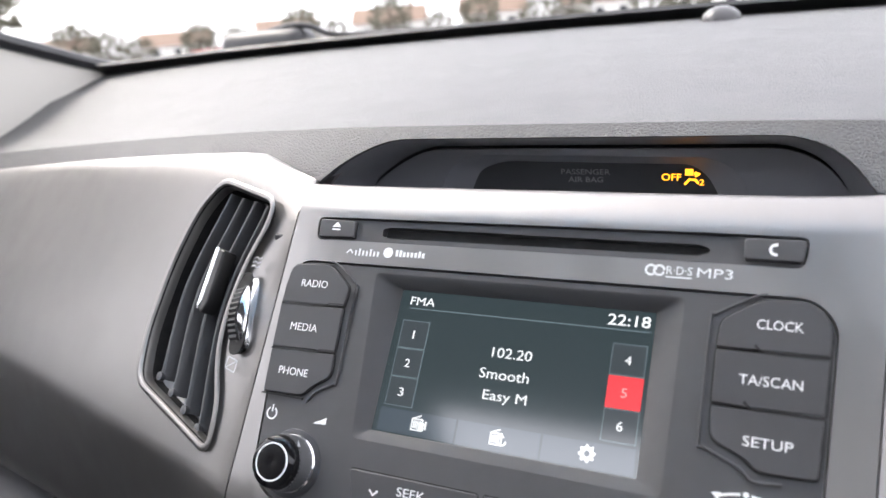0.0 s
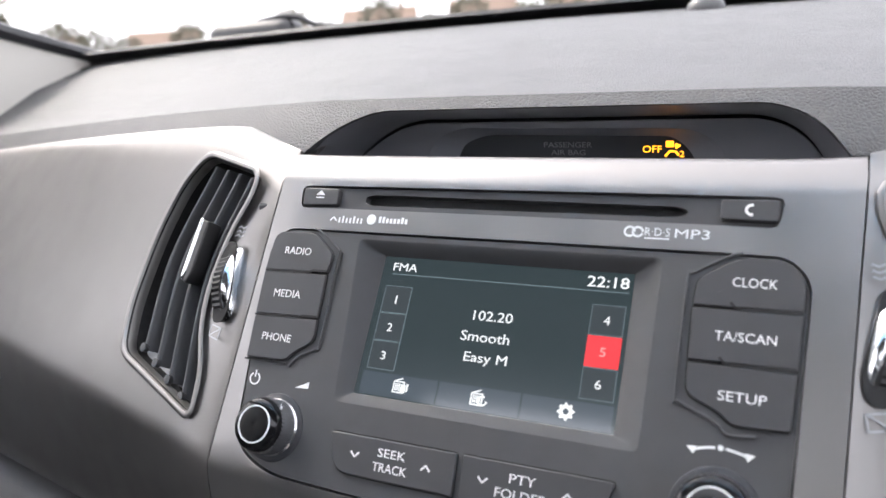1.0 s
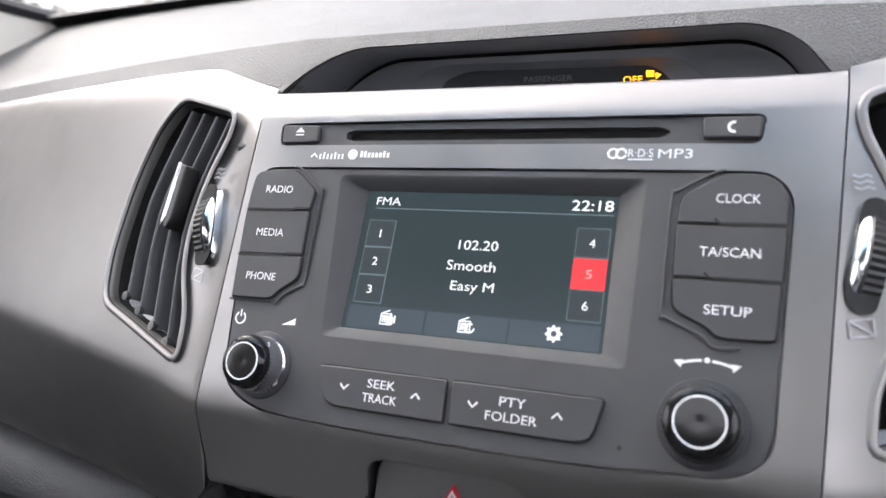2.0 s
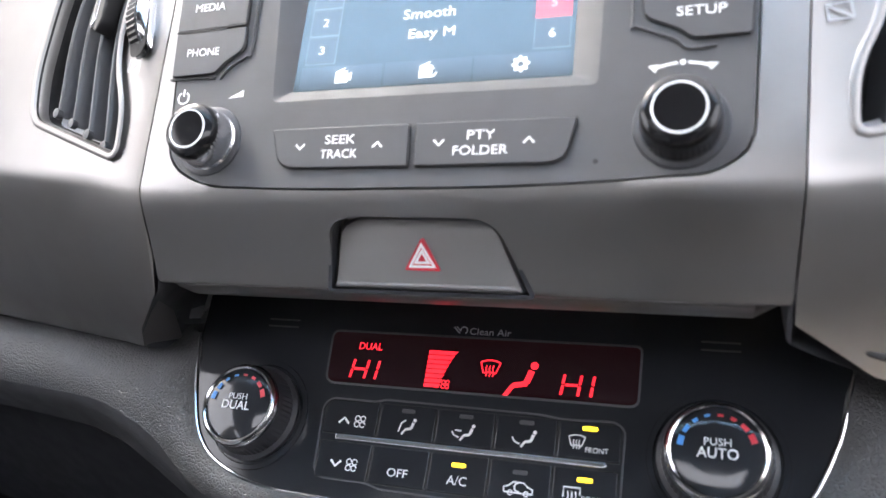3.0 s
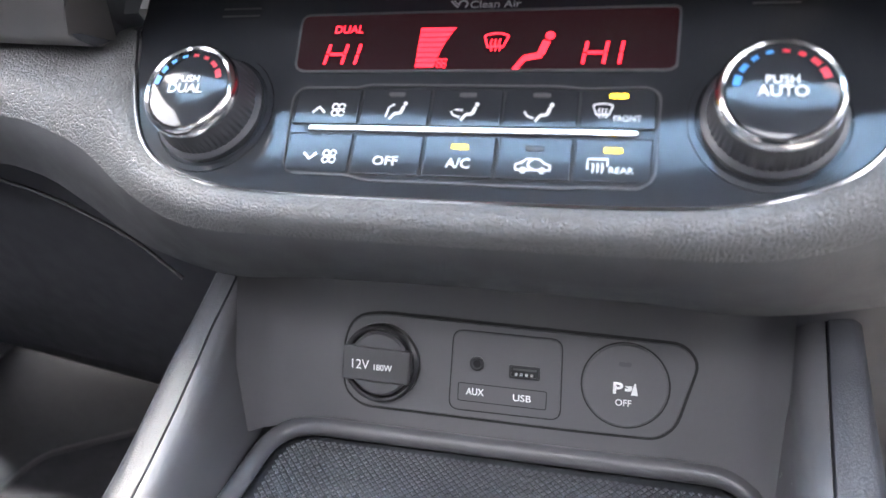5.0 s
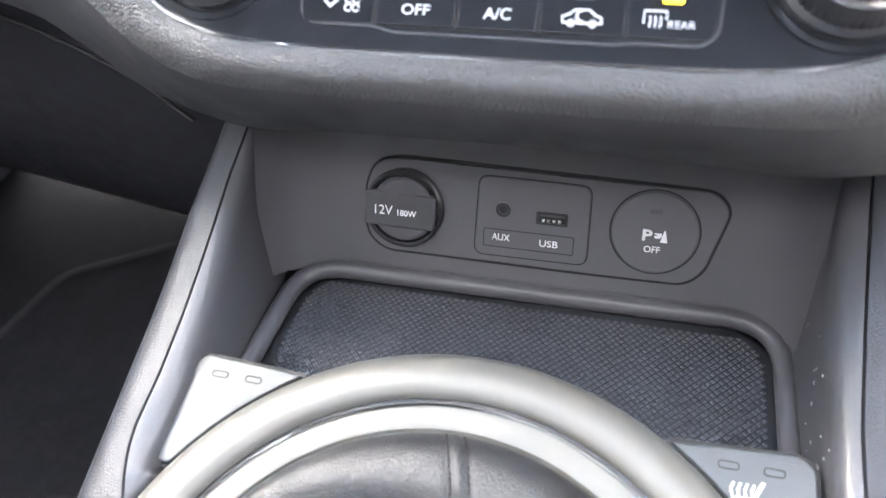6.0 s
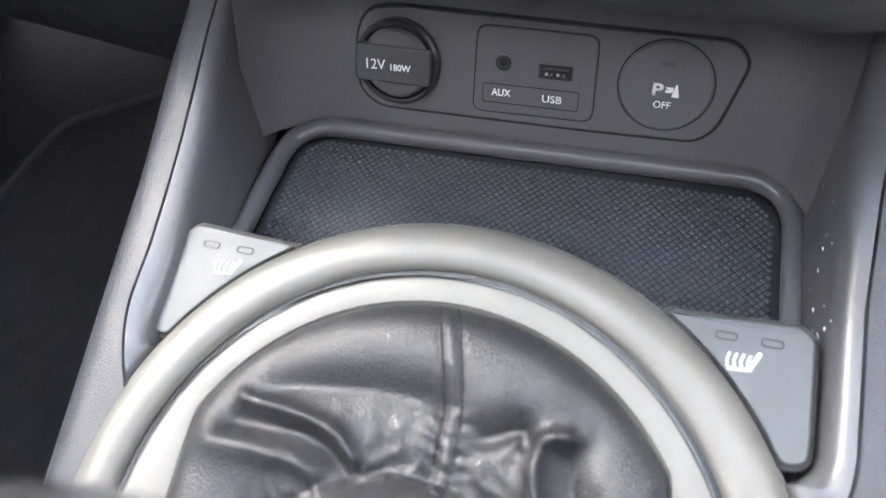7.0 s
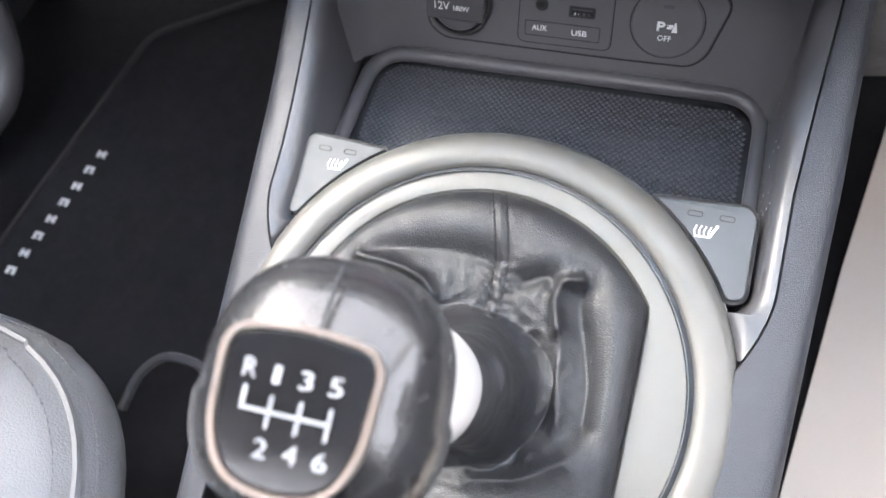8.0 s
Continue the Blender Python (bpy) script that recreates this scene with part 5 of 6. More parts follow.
# knee panels under the pad
for sx in (-1, 1):
    rows = []
    for k in range(13):
        x = 0.118 + 0.55 * k / 12
        yy = 0.035 + 0.16 * (x - 0.118)
        dip = 0.035 * math.exp(-((x - 0.118) / 0.06) ** 2)
        rows.append([Vector((sx * x, yy + 0.002, 0.445)), Vector((sx * x, yy - 0.004, 0.425 - dip)), Vector((sx * x, yy - 0.002, 0.40 - dip)), Vector((sx * x, yy + 0.015, 0.33)), Vector((sx * x, yy + 0.045, 0.24)), Vector((sx * x, yy + 0.10, 0.17)), Vector((sx * x, yy + 0.25, 0.12))])
    if sx < 0:
        gb2 = thing("glovebox", Matrix.Translation((-0.4, 0.08, 0.32)), "dark glovebox under the passenger dashboard", "glovebox")
        part("lid", moved(sheet(rows, (0, 0.02, 0)), Matrix.Translation((0.4, -0.08, -0.32))), smooth_dark, gb2)
        seam_pts = catmull([(-0.60, 0.104, 0.410), (-0.40, 0.070, 0.4105), (-0.26, 0.046, 0.408), (-0.19, 0.037, 0.388), (-0.155, 0.032, 0.366)], 24)
        part("seam", moved(sweep(seam_pts, 0.0012, 6), Matrix.Translation((0.4, -0.08, -0.32))), gap_black, gb2)
    else:
        dpart("knee_panel", sheet(rows, (0, 0.02, 0)), smooth_dark)

# ---- port panel in the console's front recess ----
console = thing("centre_console", Matrix.Translation((0, -0.15, 0.0)), "dark grey centre console with an open tray", "console")
KI = Matrix.Translation((0, 0.15, 0.0))


def cpart(name, bm, material, label=""):
    return part(name, moved(bm, KI), material, console, label)


rows = []
for k in range(41):
    x = -0.1165 + 0.2325 * k / 40
    t = max(0, abs(x) - 0.080) / 0.036
    bend = 0.030 * (1 - math.sqrt(max(0, 1 - min(1, t) ** 2)))
    rows.append([PORTS @ Vector((x, s, bend - 0.0008)) for s in (-0.034, -0.026, 0.0, 0.03, 0.07)])
cpart("recess_wall", sheet(rows, (0, 0.02, 0.0)), port_grey)
pp = thing("socket_panel", PORTS, "dark panel with power socket, audio and USB ports", "socket panel")
p_out = round_poly([(-74.5, -14), (-66, -21), (30, -21), (70, -20.2), (77, -14), (84.5, 14), (78, 21), (-58, 23.4), (-70, 21), (-75, 10)], [5, 8, 20, 8, 8, 8, 8, 10, 8, 6], 4)
part("seam", prism(grow(p_out, 1.3), -1, -0.2), gap_black, pp)
part("plate", prism(p_out, -1, 0.7, 0.5), port_grey, pp)
SX, SY = -56.0, 0.6
sock = part("socket", moved(lathe([(18.6, 0), (18.6, 3.4), (17.4, 4.2), (16.4, 4.0), (15.6, 1.4), (0.1, 1.2)], 56), Matrix.Translation((SX * MM, SY * MM, 0.6 * MM))), socket_black, pp, "black power socket")
cap = part("cover", moved(lathe([(15.0, 1.2), (15.0, 4.6), (13.8, 5.6), (0.1, 5.8)], 48), Matrix.Translation((SX * MM, SY * MM, 0.6 * MM))), console_grey, sock, "dark hinged cover")
flap = round_poly([(SX - 18.0, SY - 8.2), (SX + 15.4, SY - 8.6), (SX + 16.2, SY + 7.4), (SX - 17.4, SY + 8.0)], 1.4, 3)
grip = part("grip", prism(flap, 3, 7.4, 1.0), key_grey, sock, "dark grip bar")
words("12V", SX - 12.6, SX - 4.1, SY - 0.4, 4.4, 7.38, white_print, grip)
words("180W", SX - 1.8, SX + 7.2, SY - 1.2, 2.9, 7.38, white_print, grip, bold=0.012)
pl = round_poly([(-22.6, -17.5), (28, -17.0), (27.4, 18.6), (-21.6, 19.0)], 4.5, 4)
part("port_seam", prism(grow(pl, 0.6), 0.5, 0.75), gap_black, pp)
plate = part("port_plate", prism(pl, 0.4, 1.2, 0.4), port_grey, pp)
part("audio_port", moved(lathe([(3.4, 0.4), (3.4, 1.5), (2.7, 1.8), (2.2, 1.7), (2.0, 1.5), (0.1, 1.4)], 28), Matrix.Translation((-10.2 * MM, 4.6 * MM, 0.2 * MM))), socket_black, plate)
part("usb_slot", prism(rect(5.3, 17.9, 0.3, 4.9), 0.9, 1.24), gap_black, plate, smooth=0)
usb = part("usb_port", holed(round_poly(rect(4.6, 18.6, -0.4, 5.6), 0.8, 3), [rect(5.5, 17.7, 0.5, 4.7)], 0.9, 1.6), socket_black, plate)
part("tongue", prism(rect(6.2, 17.0, 3.3, 4.2), 1.0, 1.4), key_grey, usb, smooth=0)
part("contacts", joined([rect(7.0 + 2.4 * i, 8.4 + 2.4 * i, 0.8, 2.2) for i in range(4)], 1.26), satin_chrome, usb, "metal contacts", smooth=0)
part("audio_hole", moved(lathe([(1.75, 1.2), (1.75, 1.66), (0.1, 1.66)], 24), Matrix.Translation((-10.2 * MM, 4.6 * MM, 0.2 * MM))), gap_black, plate)
part("label_frame", strip(round_poly(rect(-18.6, 21.8, -13.2, -5.0), 0.8, 2), 0.4, 1.15, 1.3), gap_black, plate, smooth=0)
words("AUX", -14.9, -6.6, -8.6, 3.2, 1.18, white_print, plate, bold=0.012)
words("USB", 6.8, 15.0, -9.2, 3.2, 1.18, white_print, plate, bold=0.012)
part("disc_seam", prism(arc(55.3, 1.6, 19.0, 0, 352, 44), 0.5, 0.8), gap_black, pp)
park = part("parking_sensor_key", moved(lathe([(18.2, 0), (18.2, 1.4), (17.4, 2.0), (0.1, 1.8)], 60), Matrix.Translation((55.3 * MM, 1.6 * MM, 0.2 * MM))), port_grey, pp, "round parking sensor key")
words("P", 50.4, 54.6, 0.4, 5.2, 2.1, white_print, park, bold=0.035)
part("cone_mark", joined([[(55.0, 1.6), (58.4, -0.2), (58.4, 1.8)], [(58.0, -2.2), (61.0, -2.2), (59.8, 3.0), (59.2, 3.0)], rect(55.4, 57.8, -0.6, 0.6)], 2.1), white_print, park, smooth=0)
words("OFF", 51.6, 58.4, -5.8, 3.0, 2.1, white_print, park, bold=0.012)
part("lamp_window", prism(round_poly(rect(52.2, 57.6, 10.0, 12.0), 0.9, 3), 1.9, 2.15), console_grey, park, smooth=0)

# ---- tray ----
TRAYZ = 0.2960
tr = round_poly([(-0.106, -0.20), (0.110, -0.20), (0.109, 0.0115), (-0.104, 0.0095)], [0.005, 0.005, 0.022, 0.022], 8)
bm = bmesh.new()
add_loops(bm, [[(x, y, TRAYZ - 0.004) for x, y in tr], [(x, y, TRAYZ - 0.0005) for x, y in tr], [(x * 0.985, y, TRAYZ) for x, y in tr]])
tray = cpart("tray_mat", bm, tray_mat, "rubber tray mat with a diamond relief")
def tray_dots():
    """The mat's raised studs, set in a diamond grid."""
    vs, fs = [], []
    p = 0.00172
    for i in range(-64, 65):
        for j in range(-66, 8):
            if (i + j) % 2:
                continue
            x, y = 0.0025 + i * p, j * p
            if y > 0.0078 or x < -0.1005 + max(0, y + 0.008) ** 2 * 45 or x > 0.1055 - max(0, y + 0.008) ** 2 * 45:
                continue
            b = len(vs)
            vs += [(x + 0.00145 * c, y + 0.00145 * s, TRAYZ - 0.0002) for c, s in ((1, 0), (0, 1), (-1, 0), (0, -1))]
            vs += [(x + 0.0008 * c, y + 0.0008 * s, TRAYZ + 0.0006) for c, s in ((1, 0), (0, 1), (-1, 0), (0, -1))]
            fs += [(b + k, b + (k + 1) % 4, b + 4 + (k + 1) % 4, b + 4 + k) for k in range(4)] + [(b + 4, b + 5, b + 6, b + 7)]
    me = bpy.data.meshes.new("studs")
    me.from_pydata(vs, [], fs)
    me.transform(KI)
    return tagged(part("studs", me, tray_rubber, tray, "small raised rubber studs"), kind="stuff")


tray_dots()
rim = [(0.112, -0.11, 0.3005)] + [(x * 1.022, y * 1.12 + 0.0015, 0.3005) for x, y in tr if y > -0.15] + [(-0.109, -0.11, 0.3005)]
rim_path = [rim[0]] + [tuple(Vector(rim[0]).lerp(Vector(rim[1]), k / 8)) for k in range(1, 8)] + rim[1:]
cpart("tray_rim", sweep(rim_path, 0.0044, 12, False, 1.05), rim_grey, "rounded tray rim")
cpart("recess_floor", box_bm(-0.125, 0.125, -0.14, 0.05, 0.288, 0.2925, 0.001), smooth_dark)

# ---- side rails ----


def seam_x(sx, v):
    base = 124.0 + 0.055 * max(0, v - 20) if sx > 0 else 119.8 + 0.07 * min(90, max(0, v))
    start = -24 if sx > 0 else -18
    if v > start:
        return base
    t = min(1, (start - v) / 37)
    return base + ((112.5 if sx > 0 else 107.0) - base) * t ** 1.8


def ring_x(v):
    return math.sqrt(max(0, 119.5 ** 2 - (v + 90) ** 2)) - 1.5


def pocket_x(sx, v):
    """The rail's inner edge: straight along the tray, round the switch's tip, then along the ring."""
    x0 = 116.0 if sx > 0 else 109.5 + 0.09 * max(0, v)
    if v > -24:
        return x0
    if v > -36:
        return ring_x(-36) + (x0 - ring_x(-36)) * math.sqrt(1 - ((-24 - v) / 12) ** 2)
    return ring_x(v)


for sx in (-1, 1):
    inner_rows, outer_rows = [], []
    for v in [128 - 6 * k for k in range(24)] + [-16 - 1.25 * k for k in range(40)] + [-66 - 8 * k for k in range(36)]:
        sxm = seam_x(sx, v)
        out = 0.04 * min(0, v - 30) if sx > 0 else -7.0 + 0.075 * min(75, v)
        lift = 10 * max(0, (v - 20) / 100) ** 1.6
        if v > -57:
            xi = min(pocket_x(sx, v), sxm - 1.5)
            inner_rows.append([CONSOLE @ Vector((sx * x * MM, v * MM, (n + (lift if n > -20 else 0)) * MM)) for x, n in ((xi - 2.5, -46), (xi - 0.6, -8), (xi, -2), (xi + (sxm - xi) * 0.10, 2.0), (xi + (sxm - xi) * 0.28, 4.6), (xi + (sxm - xi) * 0.55, 6.0), (sxm - 0.5, 6.5), (sxm - 0.2, 5.2))])
        sec = [(sxm + 0.2, 5.2), (sxm + 0.7, 6.5), (max(sxm + 2, 133 + out), 6.6), (139.5 + out, 5.0), (143.5 + out, 0.8), (145.2 + out, -6), (145.8 + out, -40), (146 + out, -330)]
        outer_rows.append([CONSOLE @ Vector((sx * x * MM, v * MM, (n + (lift if n > -20 else 0)) * MM)) for x, n in sec])
    cpart("inner_rail", sheet(inner_rows), console_grey, "smooth grey console rail")
    cpart("side", sheet(outer_rows), console_hide, "dark grained console side")
cpart("side_seam", sheet([[CONSOLE @ Vector((-0.130, v * MM, 3.5 * MM)), CONSOLE @ Vector((0.130, v * MM, 3.5 * MM))] for v in (-215, -420)]), console_hide)

# ---- gear surround ----
GC = CONSOLE @ Matrix.Translation((0, -0.090, 0))
gear = thing("gear_lever", GC, "manual gear lever with leather boot and silver ring", "gear lever")
part("outer_ring", lathe([(119.5, -34), (119.5, -2), (118.8, 2.0), (117.0, 5.0), (113.8, 7.6), (109.5, 9.0), (105.0, 9.2), (101.6, 8.2), (100.2, 6.6), (99.8, 3)], 128), ring_silver, gear, "rounded satin silver ring")
part("base_lip", lathe([(118.6, -6), (120.4, -6), (120.7, -3.6), (120.3, -2.4), (119.0, -2.2)], 128), console_grey, gear, "grey plastic edge")
part("groove", lathe([(100.2, 2), (100.2, 5.0), (97.4, 5.0), (97.4, 2)], 128), black_trim, gear)
part("chrome_line", lathe([(97.9, 3), (97.9, 7.2), (97.3, 7.7), (96.7, 7.2), (96.6, 3)], 128), chrome, gear, "thin chrome line")


def boot_edge(a):
    """The boot's opening: a wide arch with flattened sides."""
    c, s = math.cos(a), math.sin(a)
    r = 87.5
    lim = 74.0 if c > 0 else 80.0
    k = (abs(c) / lim) ** 5 + (abs(s) / 87.5) ** 5
    r2 = k ** -0.2
    return min(r, 0.5 * (r2 + min(r, r2)))


bm = bmesh.new()
NA = 128
outer = [(97 * math.cos(2 * math.pi * k / NA), 97 * math.sin(2 * math.pi * k / NA)) for k in range(NA)]
innr = [(boot_edge(2 * math.pi * k / NA) * math.cos(2 * math.pi * k / NA), boot_edge(2 * math.pi * k / NA) * math.sin(2 * math.pi * k / NA)) for k in range(NA)]
mid = [((a[0] + b[0]) / 2, (a[1] + b[1]) / 2) for a, b in zip(outer, innr)]
add_loops(bm, [mm3(outer, 3), mm3(outer, 6.4), mm3(mid, 6.9), mm3(grow(innr, 1.2), 6.2), mm3(innr, 4.6), mm3(innr, 0)], (False, False))
part("inner_ring", bm, ring_silver, gear, "flat satin silver plate")

KNOB = Vector((0.0004, -0.2167, 0.4595))
KSIZE = 1.12
NECK = Vector((-0.20, -0.36, 0.91)).normalized()
AXIS = Vector((0.09, -0.32, 0.943)).normalized()
neck_l = GC.inverted() @ (KNOB - NECK * 0.048)


def gauss(x, w):
    return math.exp(-(x / w) ** 2)


# folds of the slack leather, in millimetres: line, height (hollows are negative), width
FOLDS = [
    ([(-58, 44), (-48, 49.5), (-30, 53), (-12, 54.5), (3, 53)], -5.5, 8.0),
    ([(-60, 43), (-50, 42), (-38, 41), (-27, 38), (-20, 32)], 7.0, 3.0),
    ([(-63, 35), (-50, 36), (-36, 36), (-28, 32)], -5.0, 4.0),
    ([(-66, 28), (-48, 28), (-32, 26)], 4.0, 5.0),
    ([(-25, 29), (-21, 25)], -4.0, 4.0),
    ([(44, 52), (37, 50), (34.5, 45), (35, 38), (38, 29)], 7.5, 2.8),
    ([(18, 47), (28, 51.5), (32, 47)], -6.0, 4.5),
    ([(46, 50), (45, 40), (50, 26), (55, 8), (56, -8)], -7.0, 6.5),
    ([(40, 24), (42, 8), (46, -10)], 4.5, 4.5),
    ([(15, -42), (36, -36), (52, -25)], 4.5, 4.5),
    ([(-62, -6), (-48, -20), (-30, -28)], 4.5, 5.0),
]
FOLDS = [([(p.x, p.y) for p in catmull([q + (0,) for q in pts], 9)], up, w) for pts, up, w in FOLDS]


def fold_height(x, y):
    """How far the leather stands up or sinks at a place, by its folds."""
    z = 0.0
    for pts, up, w in FOLDS:
        best = 1e9
        for (x0, y0), (x1, y1) in zip(pts, pts[1:]):
            dx, dy = x1 - x0, y1 - y0
            t = min(1, max(0, ((x - x0) * dx + (y - y0) * dy) / (dx * dx + dy * dy)))
            best = min(best, (x - x0 - t * dx) ** 2 + (y - y0 - t * dy) ** 2)
        z += up * math.exp(-(math.sqrt(best) / w) ** 1.35)
    return z


def boot_seam(h):
    """The bearing of the boot's seam, from its edge inwards."""
    return math.radians(92.2 - 15 * min(1, h / 0.5))


def boot_point(a, h):
    """A loose leather sleeve: a plump shoulder, a sunken fold behind it, and a slack tent up to the collar."""
    top = neck_l * 1000
    r0 = boot_edge(a)
    u = Vector((math.cos(a), math.sin(a), 0))
    edge = 0.50 + 0.04 * noise.noise(u * 1.6 + Vector((3.1, 0.4, 0)))
    r1 = 31.0 + 10.0 * (1 - max(0, u.y) ** 2) + 2.5 * noise.noise(u * 2.0)
    valley = 6.0 + 2 * noise.noise(u * 1.1 + Vector((0.3, 2.0, 1.0)))
    f = min(1, h / edge)
    g = max(0, (h - edge) / (1 - edge))
    if g == 0:
        rr = r0 + (r1 - r0) * f
        z = 12.5 * math.sin(math.pi * f ** 0.60) ** 0.9 + valley * f * f
    else:
        tent = 1 - 0.13 * abs(math.sin(1.5 * a + 0.9 + 0.8 * g)) ** 1.4 * math.sin(math.pi * min(1, g * 1.1))
        rr = (r1 + (16.5 - r1) * g) * tent
        z = valley + (top.z - valley) * (0.10 * g ** 0.6 + 0.90 * g ** 2.1)
    s = g ** 1.2
    x, y = top.x * s + rr * u.x, top.y * s + rr * u.y
    slack = min(1, h / 0.08) * (1 if g == 0 else max(0, 1 - 3.0 * g))
    z += slack * fold_height(x, y)
    wr = noise.noise(Vector((x * 0.11, y * 0.11, 1.0)))
    z += slack * (1.0 * (1 - 2.6 * abs(wr)) + 0.35 * noise.noise(Vector((x * 0.3, y * 0.3, 2.0)))) * gauss(h - edge, 0.16)
    sd = (((a - boot_seam(h) + math.pi) % (2 * math.pi)) - math.pi) * rr
    if h < edge + 0.06:
        z += 0.9 * gauss(sd, 1.6) - 0.7 * gauss(abs(sd) - 3.2, 0.9)
        z += 1.5 * (abs(math.sin(h * 75 + abs(sd) * 0.22)) - 0.5) * gauss(abs(sd) - 4, 5) * gauss(h - edge + 0.12, 0.09)
    return Vector((x * MM, y * MM, (4.5 + z) * MM))


def boot():
    bm = bmesh.new()
    angles = [2 * math.pi * k / 300 for k in range(300)]
    add_loops(bm, [[boot_point(a, j / 110) for a in angles] for j in range(111)], (False, True))
    return bm


bt = part("boot", boot(), leather, gear, "creased black leather boot", smooth=180)


def stitch_row(side):
    bm = bmesh.new()
    for i in range(22):
        h = 0.012 + 0.0205 * i
        r = boot_edge(1.5) + (31.0 - boot_edge(1.5)) * min(1, h / 0.5)
        pts = [boot_point(boot_seam(h + 0.014 * k / 3) + side * 3.2 / r, h + 0.014 * k / 3) + Vector((0, 0, 0.0006)) for k in range(4)]
        m = sweep(pts, 0.00042, 5)
        t = bpy.data.meshes.new("st")
        m.to_mesh(t)
        m.free()
        bm.from_mesh(t)
        bpy.data.meshes.remove(t)
    return bm


for side in (-1, 1):
    part("stitching", stitch_row(side), thread, bt, "dark stitching")

# knob
kz = AXIS
kx = (Vector((0.93, 0.09, -0.20)) - kz * kz.dot(Vector((0.93, 0.09, -0.20)))).normalized()
ky = kz.cross(kx).normalized()
KM = Matrix.Translation(KNOB) @ Matrix((kx, ky, kz)).transposed().to_4x4() @ Matrix.Scale(KSIZE, 4)
KL = GC.inverted() @ KM


def knob_body():
    bm = bmesh.new()
    loops = []
    for j in range(33):
        f = j / 32
        z = -34 + 66 * f
        prof = (0.50 + 0.50 * math.sin(min(1, f / 0.66) * math.pi / 2)) if f < 0.66 else math.sqrt(max(0.0, 1 - ((f - 0.66) / 0.345) ** 2.4))
        lp = []
        for k in range(64):
            a = 2 * math.pi * k / 64
            c, s = math.cos(a), math.sin(a)
            se = (abs(c) ** 2.6 + abs(s) ** 2.6) ** (-1 / 2.6)
            r = prof * se
            x, y = r * c * (27.0 + 1.0 * (s < 0)), r * s * (28.5 + 2.0 * s)
            lp.append((x * MM, y * MM, (z - 0.05 * y) * MM))
        loops.append(lp)
    add_loops(bm, loops)
    return bm


NM = (Matrix((kx, ky, kz)) @ NECK.to_track_quat('Z', 'Y').to_matrix()).to_4x4()
kn = part("knob", knob_body(), knob_leather, gear, "shiny worn black leather knob", KL, smooth=60)
seam3 = [(2.2 * MM, y * MM, (32.6 - 0.05 * y - 0.010 * max(0, y - 6) ** 2.1) * MM) for y in range(14, 29)]
part("seam", sweep(seam3, 0.0005, 6), thread, kn)
plate_o = round_poly([(-16, 13.5), (0, 15.5), (16, 13.5), (15, -6), (10.5, -14.5), (0, -17), (-10.5, -14.5), (-15, -6)], [6, 14, 6, 10, 7, 12, 7, 10], 5)
PLATE_TILT = pose(0, -0.006, 0.0325, -4.5) @ pose(0, 0.006, -0.032)
part("plate_rim", strip(plate_o, 1.25, 29.6, 33.1), worn_metal, kn, "worn silver rim", PLATE_TILT)
pl2 = part("plate", prism(grow(plate_o, -1.1), 29.5, 32.6, 0.3), plate_black, kn, "gloss black gear pattern plate", PLATE_TILT)
for t, cx, cy in (("R", -9.4, 6.0), ("1", -3.9, 5.6), ("3", 2.0, 5.6), ("5", 7.9, 5.6), ("2", -3.9, -8.2), ("4", 2.0, -8.2), ("6", 7.9, -8.2)):
    words(t, cx - (0.7 if t == "1" else 1.35), cx + (0.7 if t == "1" else 1.35), cy, 3.5, 32.6, plate_print, pl2, "digit")
for r in [rect(-9.9, 8.4, -1.75, -1.15)] + [rect(x - 0.28, x + 0.28, y, y + 2.6) for x in (-3.9, 2.0, 7.9) for y in (-4.55, -0.95)] + [rect(-9.9, -9.1, -0.95, 2.6)]:
    part("gate_line", joined([r], 32.6), plate_print, pl2, smooth=0)
part("collar", moved(lathe([(13, -12), (16.2, -10), (18.0, -4), (18.6, 4), (17.6, 10), (15, 12)], 56), NM @ Matrix.Translation((0, 0, -0.036))), collar_silver, kn, "satin silver collar")
part("shaft", moved(lathe([(9, 0), (9, 40)], 24), NM @ Matrix.Translation((0, 0, -0.082))), smooth_dark, kn)

# ---- seat heater switches ----


